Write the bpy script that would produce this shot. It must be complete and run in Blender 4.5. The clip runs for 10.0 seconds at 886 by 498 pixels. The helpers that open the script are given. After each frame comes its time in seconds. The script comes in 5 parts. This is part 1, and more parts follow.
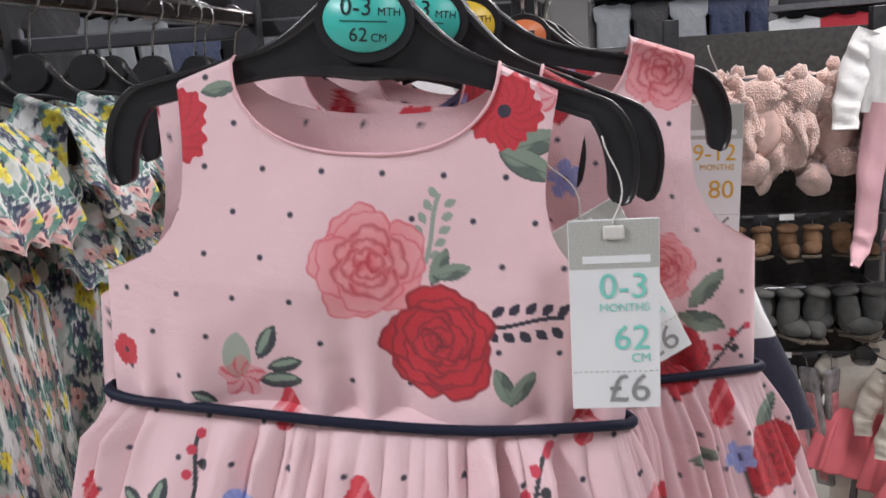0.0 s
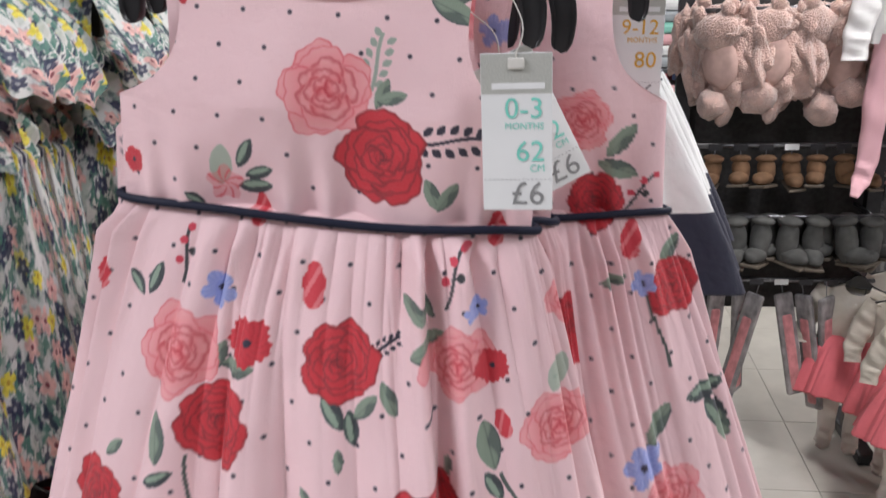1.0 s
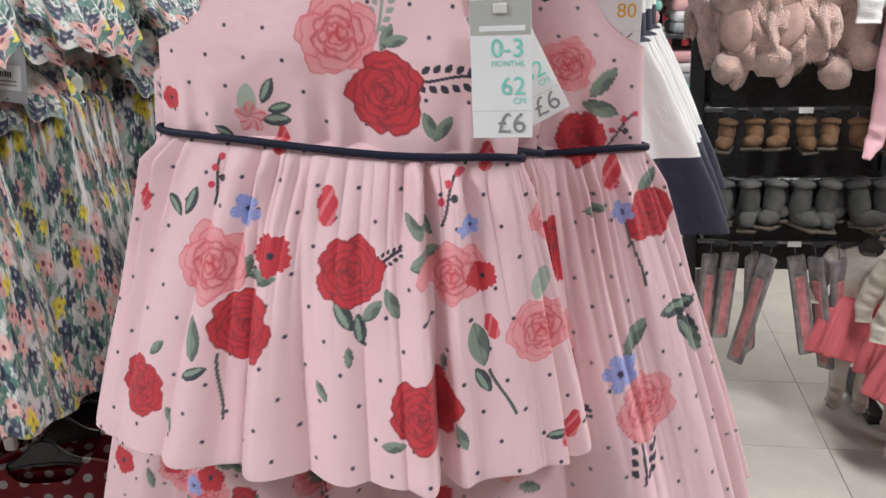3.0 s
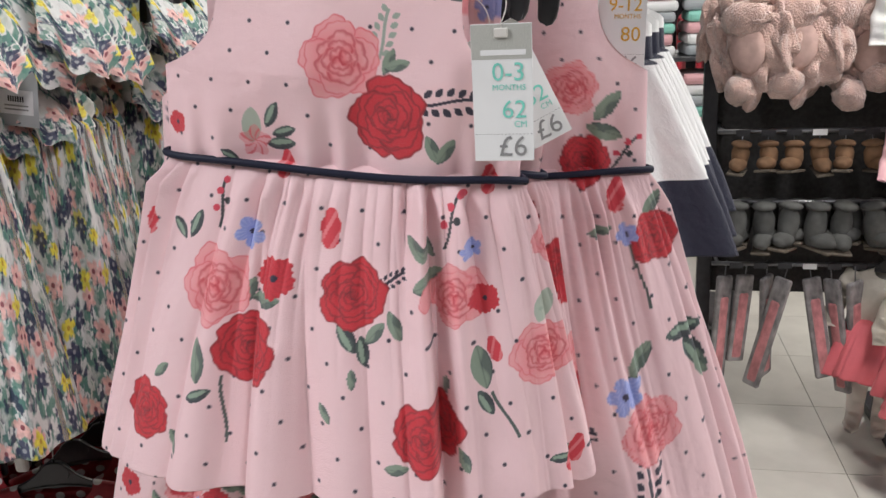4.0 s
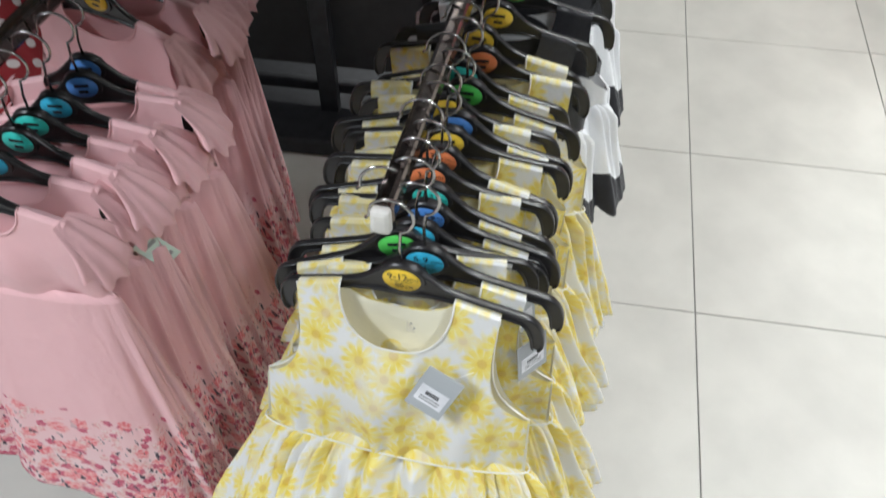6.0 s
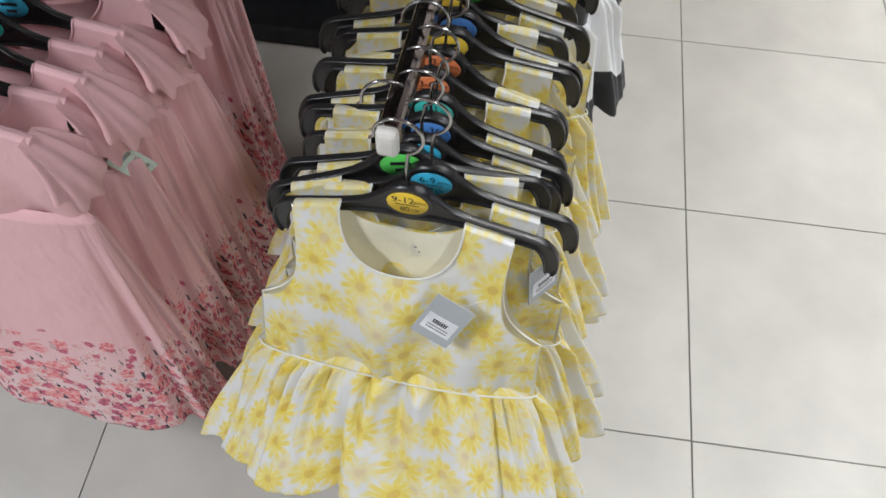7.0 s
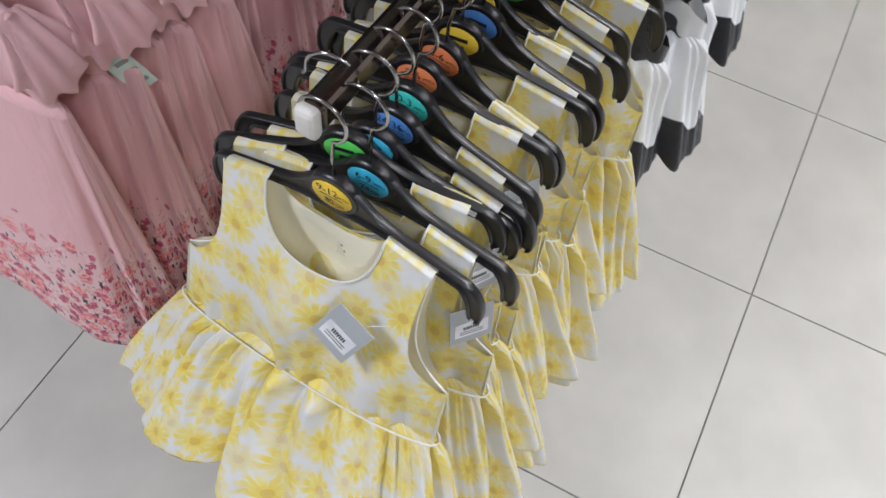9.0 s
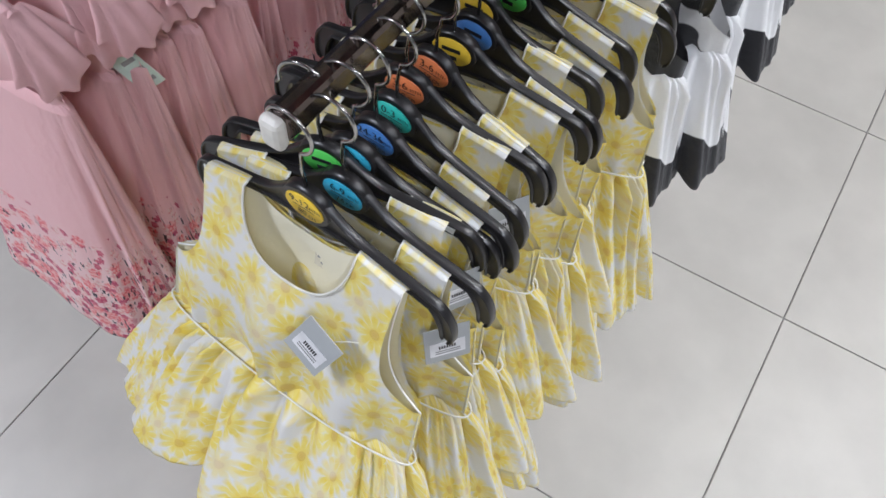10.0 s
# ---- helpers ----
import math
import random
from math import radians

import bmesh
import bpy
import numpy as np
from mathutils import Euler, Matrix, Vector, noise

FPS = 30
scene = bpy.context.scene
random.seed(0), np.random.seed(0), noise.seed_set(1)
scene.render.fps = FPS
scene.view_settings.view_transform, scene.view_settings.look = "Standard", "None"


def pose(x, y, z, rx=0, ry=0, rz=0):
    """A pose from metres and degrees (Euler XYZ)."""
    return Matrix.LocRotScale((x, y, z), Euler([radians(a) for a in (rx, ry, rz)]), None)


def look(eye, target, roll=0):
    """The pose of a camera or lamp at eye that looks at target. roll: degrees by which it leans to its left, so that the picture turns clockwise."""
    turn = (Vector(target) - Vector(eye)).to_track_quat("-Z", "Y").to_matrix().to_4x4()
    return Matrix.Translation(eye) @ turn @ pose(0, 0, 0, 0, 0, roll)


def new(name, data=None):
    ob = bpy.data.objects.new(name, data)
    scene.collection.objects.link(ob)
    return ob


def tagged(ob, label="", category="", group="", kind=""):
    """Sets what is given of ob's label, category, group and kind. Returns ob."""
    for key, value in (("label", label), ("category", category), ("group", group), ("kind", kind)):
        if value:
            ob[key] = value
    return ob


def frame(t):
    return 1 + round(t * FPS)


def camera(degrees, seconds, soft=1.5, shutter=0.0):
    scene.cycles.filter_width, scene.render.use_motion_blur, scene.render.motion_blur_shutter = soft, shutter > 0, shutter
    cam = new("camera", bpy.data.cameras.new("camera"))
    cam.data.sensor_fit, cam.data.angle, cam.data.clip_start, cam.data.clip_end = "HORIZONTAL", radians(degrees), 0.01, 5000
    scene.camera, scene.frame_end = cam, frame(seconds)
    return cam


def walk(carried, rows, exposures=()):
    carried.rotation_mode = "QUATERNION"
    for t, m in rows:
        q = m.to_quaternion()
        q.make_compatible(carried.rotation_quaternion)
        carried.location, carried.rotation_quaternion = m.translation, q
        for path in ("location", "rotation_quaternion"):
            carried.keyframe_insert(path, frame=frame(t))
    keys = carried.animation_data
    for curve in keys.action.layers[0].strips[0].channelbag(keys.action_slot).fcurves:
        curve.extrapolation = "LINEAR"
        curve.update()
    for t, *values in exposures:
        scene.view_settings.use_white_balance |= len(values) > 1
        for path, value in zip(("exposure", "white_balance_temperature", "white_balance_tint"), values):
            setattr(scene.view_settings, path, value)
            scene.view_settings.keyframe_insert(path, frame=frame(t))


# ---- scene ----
# ---- lens and way of the camera ----
cam = camera(54.3, 10.0, soft=1.5, shutter=0.4)
PATH = [
    (0, (0.303, 0.424, 1.638), (0.076, 2.37, 1.236), -3.7),
    (0.5, (0.321, 0.388, 1.623), (0.092, 2.324, 1.175), -3.2),
    (1, (0.362, 0.318, 1.598), (0.077, 2.221, 1.052), -1.9),
    (1.5, (0.376, 0.275, 1.589), (0.048, 2.152, 0.982), -2.0),
    (2, (0.384, 0.251, 1.574), (0.058, 2.112, 0.918), -2.4),
    (2.5, (0.387, 0.238, 1.587), (0.06, 2.104, 0.946), -2.2),
    (4, (0.401, 0.238, 1.588), (0.027, 2.122, 1.032), -2.6),
    (4.5, (0.399, 0.254, 1.527), (0.027, 2.03, 0.686), -2.3),
    (5, (0.391, 0.281, 1.484), (0.054, 1.904, 0.366), -1.7),
    (5.5, (0.383, 0.298, 1.456), (0.096, 1.779, 0.143), -0.6),
    (6, (0.365, 0.331, 1.437), (0.139, 1.64, -0.058), -0.3),
    (7.5, (0.306, 0.409, 1.404), (0.217, 1.454, -0.299), 3.1),
    (8, (0.309, 0.422, 1.392), (0.21, 1.421, -0.338), 4.0),
    (8.5, (0.379, 0.469, 1.374), (0.174, 1.463, -0.349), 6.3),
    (9, (0.461, 0.518, 1.358), (0.078, 1.505, -0.339), 7.0),
    (9.5, (0.501, 0.553, 1.349), (0.02, 1.494, -0.349), 5.2),
    (10, (0.509, 0.571, 1.352), (0.007, 1.489, -0.353), 3.2),
]
walk(cam, [(t, look(eye, target, roll)) for t, eye, target, roll in PATH],
     exposures=[(0.0, 0.0, 5950, 16), (2.7, 0.05, 6050, 14), (4.3, 0.02, 6150, 13), (5.0, -0.05, 6400, 8), (5.5, 0.2, 6000, 6), (6.2, 0.18, 5700, 8), (7.5, -0.15, 5900, 11), (10.0, 0.0, 5600, 13)])

# ---- light: cool white shop ceiling lamps ----
world = bpy.data.worlds.new("shop_air")
scene.world = world
world.use_nodes = True
world.node_tree.nodes["Background"].inputs[0].default_value = (0.9, 0.95, 1.0, 1)
world.node_tree.nodes["Background"].inputs[1].default_value = 0.006
CEIL = 3.4


LAMPS = [(-1.9, -0.6, 122), (1.7, -0.9, 46), (2.4, 1.2, 44), (1.6, 2.4, 70), (-2.6, 3.4, 6), (2.6, 4.8, 80), (-0.6, 5.4, 36), (4.3, 2.6, 30), (0.9, 7.0, 45)]

# ---- materials ----


def mat(name, base, rough=0.6, metal=0.0, vary=0.12, scale=40.0, bump=0.1, bump_scale=600.0, second=None, sheen=0.0):
    m = bpy.data.materials.new(name)
    m.use_nodes = True
    nt = m.node_tree
    b = nt.nodes["Principled BSDF"]
    b.inputs["Roughness"].default_value, b.inputs["Metallic"].default_value = rough, metal
    if sheen:
        b.inputs["Sheen Weight"].default_value = sheen
    tc = nt.nodes.new("ShaderNodeTexCoord")
    n1 = nt.nodes.new("ShaderNodeTexNoise")
    n1.inputs["Scale"].default_value, n1.inputs["Detail"].default_value = scale, 5
    nt.links.new(tc.outputs["Object"], n1.inputs["Vector"])
    mix = nt.nodes.new("ShaderNodeMix")
    mix.data_type = "RGBA"
    dark = second or tuple(c * (1 - 2 * vary) for c in base)
    mix.inputs[6].default_value, mix.inputs[7].default_value = (*dark, 1), (*base, 1)
    ramp = nt.nodes.new("ShaderNodeMapRange")
    ramp.inputs[1].default_value, ramp.inputs[2].default_value = 0.3, 0.65
    nt.links.new(n1.outputs[0], ramp.inputs[0])
    nt.links.new(ramp.outputs[0], mix.inputs[0])
    nt.links.new(mix.outputs[2], b.inputs["Base Color"])
    if bump:
        n2 = nt.nodes.new("ShaderNodeTexNoise")
        n2.inputs["Scale"].default_value, n2.inputs["Detail"].default_value = bump_scale, 2
        nt.links.new(tc.outputs["Object"], n2.inputs["Vector"])
        bp = nt.nodes.new("ShaderNodeBump")
        bp.inputs["Strength"].default_value, bp.inputs["Distance"].default_value = bump, 0.001
        nt.links.new(n2.outputs[0], bp.inputs["Height"])
        nt.links.new(bp.outputs[0], b.inputs["Normal"])
    return m


def math_node(nt, op, a, b=None, c=None):
    n = nt.nodes.new("ShaderNodeMath")
    n.operation = op
    for i, v in enumerate((a, b, c)):
        if v is None:
            continue
        if isinstance(v, (int, float)):
            n.inputs[i].default_value = v
        else:
            nt.links.new(v, n.inputs[i])
    return n.outputs[0]


def mix_node(nt, fac, a, b):
    n = nt.nodes.new("ShaderNodeMix")
    n.data_type = "RGBA"
    for i, v in ((0, fac), (6, a), (7, b)):
        if isinstance(v, tuple):
            n.inputs[i].default_value = (*v, 1)
        elif isinstance(v, (int, float)):
            n.inputs[i].default_value = v
        else:
            nt.links.new(v, n.inputs[i])
    return n.outputs[2]


def cloth_base(name, rough=0.58, weave=1400.0):
    """A cotton material: returns material, tree, shader, the cloth's own flat coordinates."""
    m = bpy.data.materials.new(name)
    m.use_nodes = True
    nt = m.node_tree
    b = nt.nodes["Principled BSDF"]
    b.inputs["Roughness"].default_value = rough
    b.inputs["Specular IOR Level"].default_value = 0.42
    b.inputs["Sheen Weight"].default_value = 0.15
    uv = nt.nodes.new("ShaderNodeUVMap")
    uv.uv_map = "cloth"
    w = nt.nodes.new("ShaderNodeTexNoise")
    w.inputs["Scale"].default_value = weave
    nt.links.new(uv.outputs[0], w.inputs["Vector"])
    crease = nt.nodes.new("ShaderNodeTexNoise")
    crease.inputs["Scale"].default_value, crease.inputs["Detail"].default_value = 28, 4
    nt.links.new(uv.outputs[0], crease.inputs["Vector"])
    h = math_node(nt, "ADD", math_node(nt, "MULTIPLY", w.outputs[0], 0.12), crease.outputs[0])
    bp = nt.nodes.new("ShaderNodeBump")
    bp.inputs["Strength"].default_value, bp.inputs["Distance"].default_value = 0.6, 0.009
    nt.links.new(h, bp.inputs["Height"])
    nt.links.new(bp.outputs[0], b.inputs["Normal"])
    return m, nt, b, uv.outputs[0]


def dye(nt, b, colour, thin=0.0):
    """Give the cloth its colour; thin cotton also lets a share of the light through."""
    nt.links.new(colour, b.inputs["Base Color"])
    if thin:
        tl = nt.nodes.new("ShaderNodeBsdfTranslucent")
        nt.links.new(colour, tl.inputs["Color"])
        mx = nt.nodes.new("ShaderNodeMixShader")
        mx.inputs[0].default_value = thin
        nt.links.new(b.outputs[0], mx.inputs[1])
        nt.links.new(tl.outputs[0], mx.inputs[2])
        nt.links.new(mx.outputs[0], nt.nodes["Material Output"].inputs["Surface"])


def painted_cloth(name):
    m, nt, b, uv = cloth_base(name)
    at = nt.nodes.new("ShaderNodeAttribute")
    at.attribute_name = "print"
    n = nt.nodes.new("ShaderNodeTexNoise")
    n.inputs["Scale"].default_value, n.inputs["Detail"].default_value = 900, 3
    nt.links.new(uv, n.inputs["Vector"])
    f = math_node(nt, "MULTIPLY", n.outputs[0], 0.07)
    dye(nt, b, mix_node(nt, f, at.outputs["Color"], (0.86, 0.66, 0.66)), 0.12)
    return m


def voronoi_flower(nt, uv, scale, petals, rad, warp=0.25, rand=0.75, notch=0.55, soft=0.1):
    """Flowers one to a cell: returns petal mask, radius within the cell and cell colour."""
    v = nt.nodes.new("ShaderNodeTexVoronoi")
    v.voronoi_dimensions = "2D"
    v.inputs["Scale"].default_value, v.inputs["Randomness"].default_value = scale, rand
    nt.links.new(uv, v.inputs["Vector"])
    mul = nt.nodes.new("ShaderNodeVectorMath")
    mul.operation = "SCALE"
    mul.inputs["Scale"].default_value = 1.0
    nt.links.new(uv, mul.inputs[0])
    sub = nt.nodes.new("ShaderNodeVectorMath")
    sub.operation = "SUBTRACT"
    nt.links.new(mul.outputs[0], sub.inputs[0])
    nt.links.new(v.outputs["Position"], sub.inputs[1])
    sep = nt.nodes.new("ShaderNodeSeparateXYZ")
    nt.links.new(sub.outputs[0], sep.inputs[0])
    ang = math_node(nt, "ARCTAN2", sep.outputs[1], sep.outputs[0])
    col = nt.nodes.new("ShaderNodeSeparateColor")
    nt.links.new(v.outputs["Color"], col.inputs[0])
    ph = math_node(nt, "MULTIPLY", col.outputs[0], 6.3)
    wave = math_node(nt, "ABSOLUTE", math_node(nt, "SINE", math_node(nt, "ADD", math_node(nt, "MULTIPLY", ang, petals / 2), ph)))
    n = nt.nodes.new("ShaderNodeTexNoise")
    n.inputs["Scale"].default_value = scale * 4
    nt.links.new(uv, n.inputs["Vector"])
    edge = math_node(nt, "ADD", math_node(nt, "MULTIPLY", wave, rad * notch), rad * (1 - notch))
    edge = math_node(nt, "ADD", edge, math_node(nt, "MULTIPLY", math_node(nt, "SUBTRACT", n.outputs[0], 0.5), rad * warp * 2))
    dist = v.outputs["Distance"]
    mask = nt.nodes.new("ShaderNodeMapRange")
    nt.links.new(math_node(nt, "SUBTRACT", edge, dist), mask.inputs[0])
    mask.inputs[1].default_value, mask.inputs[2].default_value = -soft * 0.7, soft * 1.3
    return mask.outputs[0], dist, col, wave


def step_node(nt, v, lo, hi):
    mr = nt.nodes.new("ShaderNodeMapRange")
    nt.links.new(v, mr.inputs[0])
    mr.inputs[1].default_value, mr.inputs[2].default_value = lo, hi
    return mr.outputs[0]


def noise_node(nt, uv, scale, detail=2.0):
    n = nt.nodes.new("ShaderNodeTexNoise")
    n.inputs["Scale"].default_value, n.inputs["Detail"].default_value = scale, detail
    nt.links.new(uv, n.inputs["Vector"])
    return n.outputs[0]


def moved(nt, uv, dx, dy, sx=1.0, sy=1.0, turn=0.0):
    mp = nt.nodes.new("ShaderNodeMapping")
    mp.inputs["Location"].default_value = (dx, dy, 0)
    mp.inputs["Scale"].default_value = (sx, sy, 1)
    mp.inputs["Rotation"].default_value = (0, 0, turn)
    nt.links.new(uv, mp.inputs[0])
    return mp.outputs[0]


def daisy_cloth():
    """White cotton with watercolour daisies, some whole and some faint."""
    m, nt, b, uv = cloth_base("yellow_daisy_cotton")
    c = mix_node(nt, noise_node(nt, uv, 12, 3), (0.80, 0.81, 0.82), (0.87, 0.86, 0.82))
    for scale, dx, rad, strong, turn in ((25, 3.3, 0.44, 0.55, 0.4), (23, 0.0, 0.50, 0.95, 0.0)):
        p = moved(nt, uv, dx, dx * 0.6, 1, 1, turn)
        mask, dist, col, wave = voronoi_flower(nt, p, scale, 11, rad, 0.30, 0.55, 0.30, 0.09)
        wash = step_node(nt, noise_node(nt, p, 85, 3), 0.30, 0.66)
        tone = mix_node(nt, wash, (0.88, 0.69, 0.05), (0.90, 0.80, 0.26))
        rays = math_node(nt, "MULTIPLY", step_node(nt, wave, 0.42, 0.06), step_node(nt, dist, 0.12, 0.3))
        tone = mix_node(nt, math_node(nt, "MULTIPLY", rays, 0.55), tone, (0.90, 0.87, 0.62))
        heart = math_node(nt, "MULTIPLY", step_node(nt, dist, 0.24, 0.10), 0.35)
        tone = mix_node(nt, heart, tone, (0.84, 0.58, 0.02))
        tone = mix_node(nt, math_node(nt, "MULTIPLY", step_node(nt, dist, 0.10, 0.055), 0.75), tone, (0.74, 0.50, 0.10))
        ring = math_node(nt, "MULTIPLY", step_node(nt, dist, 0.13, 0.10), step_node(nt, dist, 0.07, 0.095))
        tone = mix_node(nt, math_node(nt, "MULTIPLY", ring, 0.3), tone, (0.52, 0.24, 0.02))
        faint = math_node(nt, "MULTIPLY", step_node(nt, noise_node(nt, p, 20, 2), 0.22, 0.46), strong)
        c = mix_node(nt, math_node(nt, "MULTIPLY", mask, faint), c, tone)
    dye(nt, b, c, 0.22)
    return m


def meadow_cloth():
    """White crepe with loose sprays: dark leaves, teal fronds, yellow and blush blooms."""
    m, nt, b, uv = cloth_base("meadow_print_crepe", weave=420)
    c = mix_node(nt, noise_node(nt, uv, 30, 3), (0.74, 0.75, 0.72), (0.84, 0.84, 0.82))
    # pale green washes, then fronds leaning both ways
    c = mix_node(nt, math_node(nt, "MULTIPLY", step_node(nt, noise_node(nt, moved(nt, uv, 9.1, 2.0), 26, 3), 0.55, 0.62), 0.55), c, (0.40, 0.50, 0.40))
    group = step_node(nt, noise_node(nt, moved(nt, uv, 4.4, 8.0), 30, 2), 0.42, 0.50)
    for turn, off, tint, thr in ((0.7, 1.7, (0.05, 0.20, 0.17), 0.50), (-0.8, 5.2, (0.12, 0.28, 0.22), 0.50), (0.15, 7.9, (0.025, 0.035, 0.085), 0.53)):
        n = noise_node(nt, moved(nt, uv, off, off, 1.0, 0.62, turn), 95, 3)
        f = math_node(nt, "MULTIPLY", step_node(nt, n, thr, thr + 0.05), group)
        c = mix_node(nt, math_node(nt, "MULTIPLY", f, 0.9), c, tint)
    for scale, off, lo, tint, heart, rad, turn in ((34, 2.3, 0.55, (0.80, 0.48, 0.44), (0.30, 0.06, 0.08), 0.46, 0.2), (36, 6.1, 0.78, (0.80, 0.68, 0.05), (0.62, 0.40, 0.02), 0.46, 0.5), (38, 11.7, 0.66, (0.025, 0.032, 0.085), (0.35, 0.36, 0.40), 0.44, 0.9)):
        p = moved(nt, uv, off, off * 0.7, 1, 1, turn)
        mask, dist, col, wave = voronoi_flower(nt, p, scale, 5, rad, 0.5, 0.9, 0.45, 0.06)
        keep = step_node(nt, col.outputs[1], lo, lo + 0.02)
        tone = mix_node(nt, step_node(nt, noise_node(nt, p, 130, 2), 0.4, 0.6), tint, tuple(min(1, v * 1.25 + 0.03) for v in tint))
        tone = mix_node(nt, step_node(nt, dist, 0.11, 0.07), tone, heart)
        c = mix_node(nt, math_node(nt, "MULTIPLY", mask, math_node(nt, "MULTIPLY", keep, 0.95)), c, tone)
    dye(nt, b, c, 0.15)
    return m


def border_cloth():
    """Pale pink cotton; small roses and dark leaves thicken towards the hem."""
    m, nt, b, uv = cloth_base("pink_border_print_cotton")
    sep = nt.nodes.new("ShaderNodeSeparateXYZ")
    nt.links.new(uv, sep.inputs[0])
    wander = math_node(nt, "MULTIPLY", math_node(nt, "SUBTRACT", noise_node(nt, uv, 9, 2), 0.5), 0.10)
    low = step_node(nt, math_node(nt, "ADD", sep.outputs[1], wander), -0.325, -0.445)
    c = mix_node(nt, math_node(nt, "MULTIPLY", low, 0.6), (0.87, 0.53, 0.54), (0.88, 0.72, 0.71))
    for scale, off, thr, rad, a, d in ((52, 1.3, 0.80, 0.46, (0.86, 0.66, 0.62), (0.78, 0.36, 0.36)), (50, 4.7, 0.98, 0.42, (0.52, 0.06, 0.14), (0.66, 0.16, 0.22)), (33, 8.1, 0.98, 0.43, (0.78, 0.16, 0.19), (0.88, 0.46, 0.44))):
        p = moved(nt, uv, off, off * 0.6, 1, 1.25, 0.3)
        mask, dist, col, wave = voronoi_flower(nt, p, scale, 5, rad, 0.4, 0.95, 0.3, 0.05)
        keep = step_node(nt, math_node(nt, "ADD", col.outputs[1], math_node(nt, "MULTIPLY", low, 0.75)), thr, thr + 0.02)
        keep = math_node(nt, "MULTIPLY", keep, step_node(nt, low, 0.0, 0.06))
        tone = mix_node(nt, step_node(nt, noise_node(nt, p, 170, 2), 0.42, 0.58), a, d)
        c = mix_node(nt, math_node(nt, "MULTIPLY", mask, keep), c, tone)
    n = noise_node(nt, moved(nt, uv, 3.0, 3.0, 1.0, 0.5, 0.8), 120, 2)
    leaf = math_node(nt, "MULTIPLY", step_node(nt, n, 0.62, 0.65), step_node(nt, low, 0.12, 0.5))
    c = mix_node(nt, leaf, c, (0.05, 0.035, 0.055))
    dye(nt, b, c, 0.15)
    return m


def polka_cloth(name, ground, spot, scale, rad):
    m, nt, b, uv = cloth_base(name)
    v = nt.nodes.new("ShaderNodeTexVoronoi")
    v.voronoi_dimensions = "2D"
    v.inputs["Scale"].default_value, v.inputs["Randomness"].default_value = scale, 0.0
    nt.links.new(uv, v.inputs["Vector"])
    nt.links.new(mix_node(nt, step_node(nt, v.outputs["Distance"], rad + 0.03, rad), ground, spot), b.inputs["Base Color"])
    return m


def cow_cloth():
    m, nt, b, uv = cloth_base("black_white_patch_jersey")
    nt.links.new(mix_node(nt, step_node(nt, noise_node(nt, uv, 14, 1), 0.5, 0.52), (0.8, 0.8, 0.8), (0.012, 0.012, 0.016)), b.inputs["Base Color"])
    return m


def band_cloth():
    m, nt, b, uv = cloth_base("white_navy_cotton")
    sep = nt.nodes.new("ShaderNodeSeparateXYZ")
    nt.links.new(uv, sep.inputs[0])
    z = sep.outputs[1]
    hem = step_node(nt, z, -0.255, -0.256)
    waist = math_node(nt, "MULTIPLY", step_node(nt, z, -0.105, -0.106), step_node(nt, z, -0.136, -0.135))
    nt.links.new(mix_node(nt, math_node(nt, "MAXIMUM", hem, waist), (0.82, 0.82, 0.80), (0.012, 0.014, 0.035)), b.inputs["Base Color"])
    return m


def plain_cloth(name, colour, vary=0.08):
    m, nt, b, uv = cloth_base(name)
    nt.links.new(mix_node(nt, noise_node(nt, uv, 25, 4), tuple(c * (1 - vary) for c in colour), colour), b.inputs["Base Color"])
    return m


ROSE = painted_cloth("rose_print_cotton")
DAISY, MEADOW, BORDER, COW, BAND = daisy_cloth(), meadow_cloth(), border_cloth(), cow_cloth(), band_cloth()
REDSPOT = polka_cloth("red_spotted_cotton", (0.26, 0.007, 0.013), (0.62, 0.58, 0.56), 30, 0.21)
BLACKCLOTH = plain_cloth("black_jersey", (0.02, 0.02, 0.024))
CREAM = plain_cloth("cream_lining", (0.84, 0.80, 0.62))
PIPING = plain_cloth("navy_piping", (0.012, 0.014, 0.03))
PIPING.node_tree.nodes["Principled BSDF"].inputs["Sheen Weight"].default_value = 0.0
PIPING.node_tree.nodes["Principled BSDF"].inputs["Specular IOR Level"].default_value = 0.2
PLASTIC = mat("black_plastic", (0.018, 0.017, 0.018), 0.32, vary=0.2, scale=60, bump=0.05, bump_scale=900)
CHROME = mat("chrome_wire", (0.50, 0.49, 0.48), 0.2, 1.0, vary=0.12, scale=30, bump=0.03, bump_scale=200)
CAPWHITE = mat("white_plastic_cap", (0.78, 0.76, 0.70), 0.4)
DARKMETAL = mat("dark_metal", (0.05, 0.05, 0.055), 0.4, 0.6)
PAPER = mat("tag_card", (0.80, 0.81, 0.80), 0.5, vary=0.03, scale=20, bump=0.03)
GREYCARD = mat("grey_tag_card", (0.42, 0.44, 0.45), 0.5, vary=0.04, scale=20, bump=0.03)
INK = mat("black_ink", (0.015, 0.015, 0.02), 0.5, bump=0)
TEALINK = mat("teal_ink", (0.24, 0.74, 0.62), 0.5, bump=0)
AMBERINK = mat("amber_ink", (0.85, 0.48, 0.05), 0.5, bump=0)
GREYINK = mat("grey_ink", (0.30, 0.30, 0.30), 0.5, bump=0)
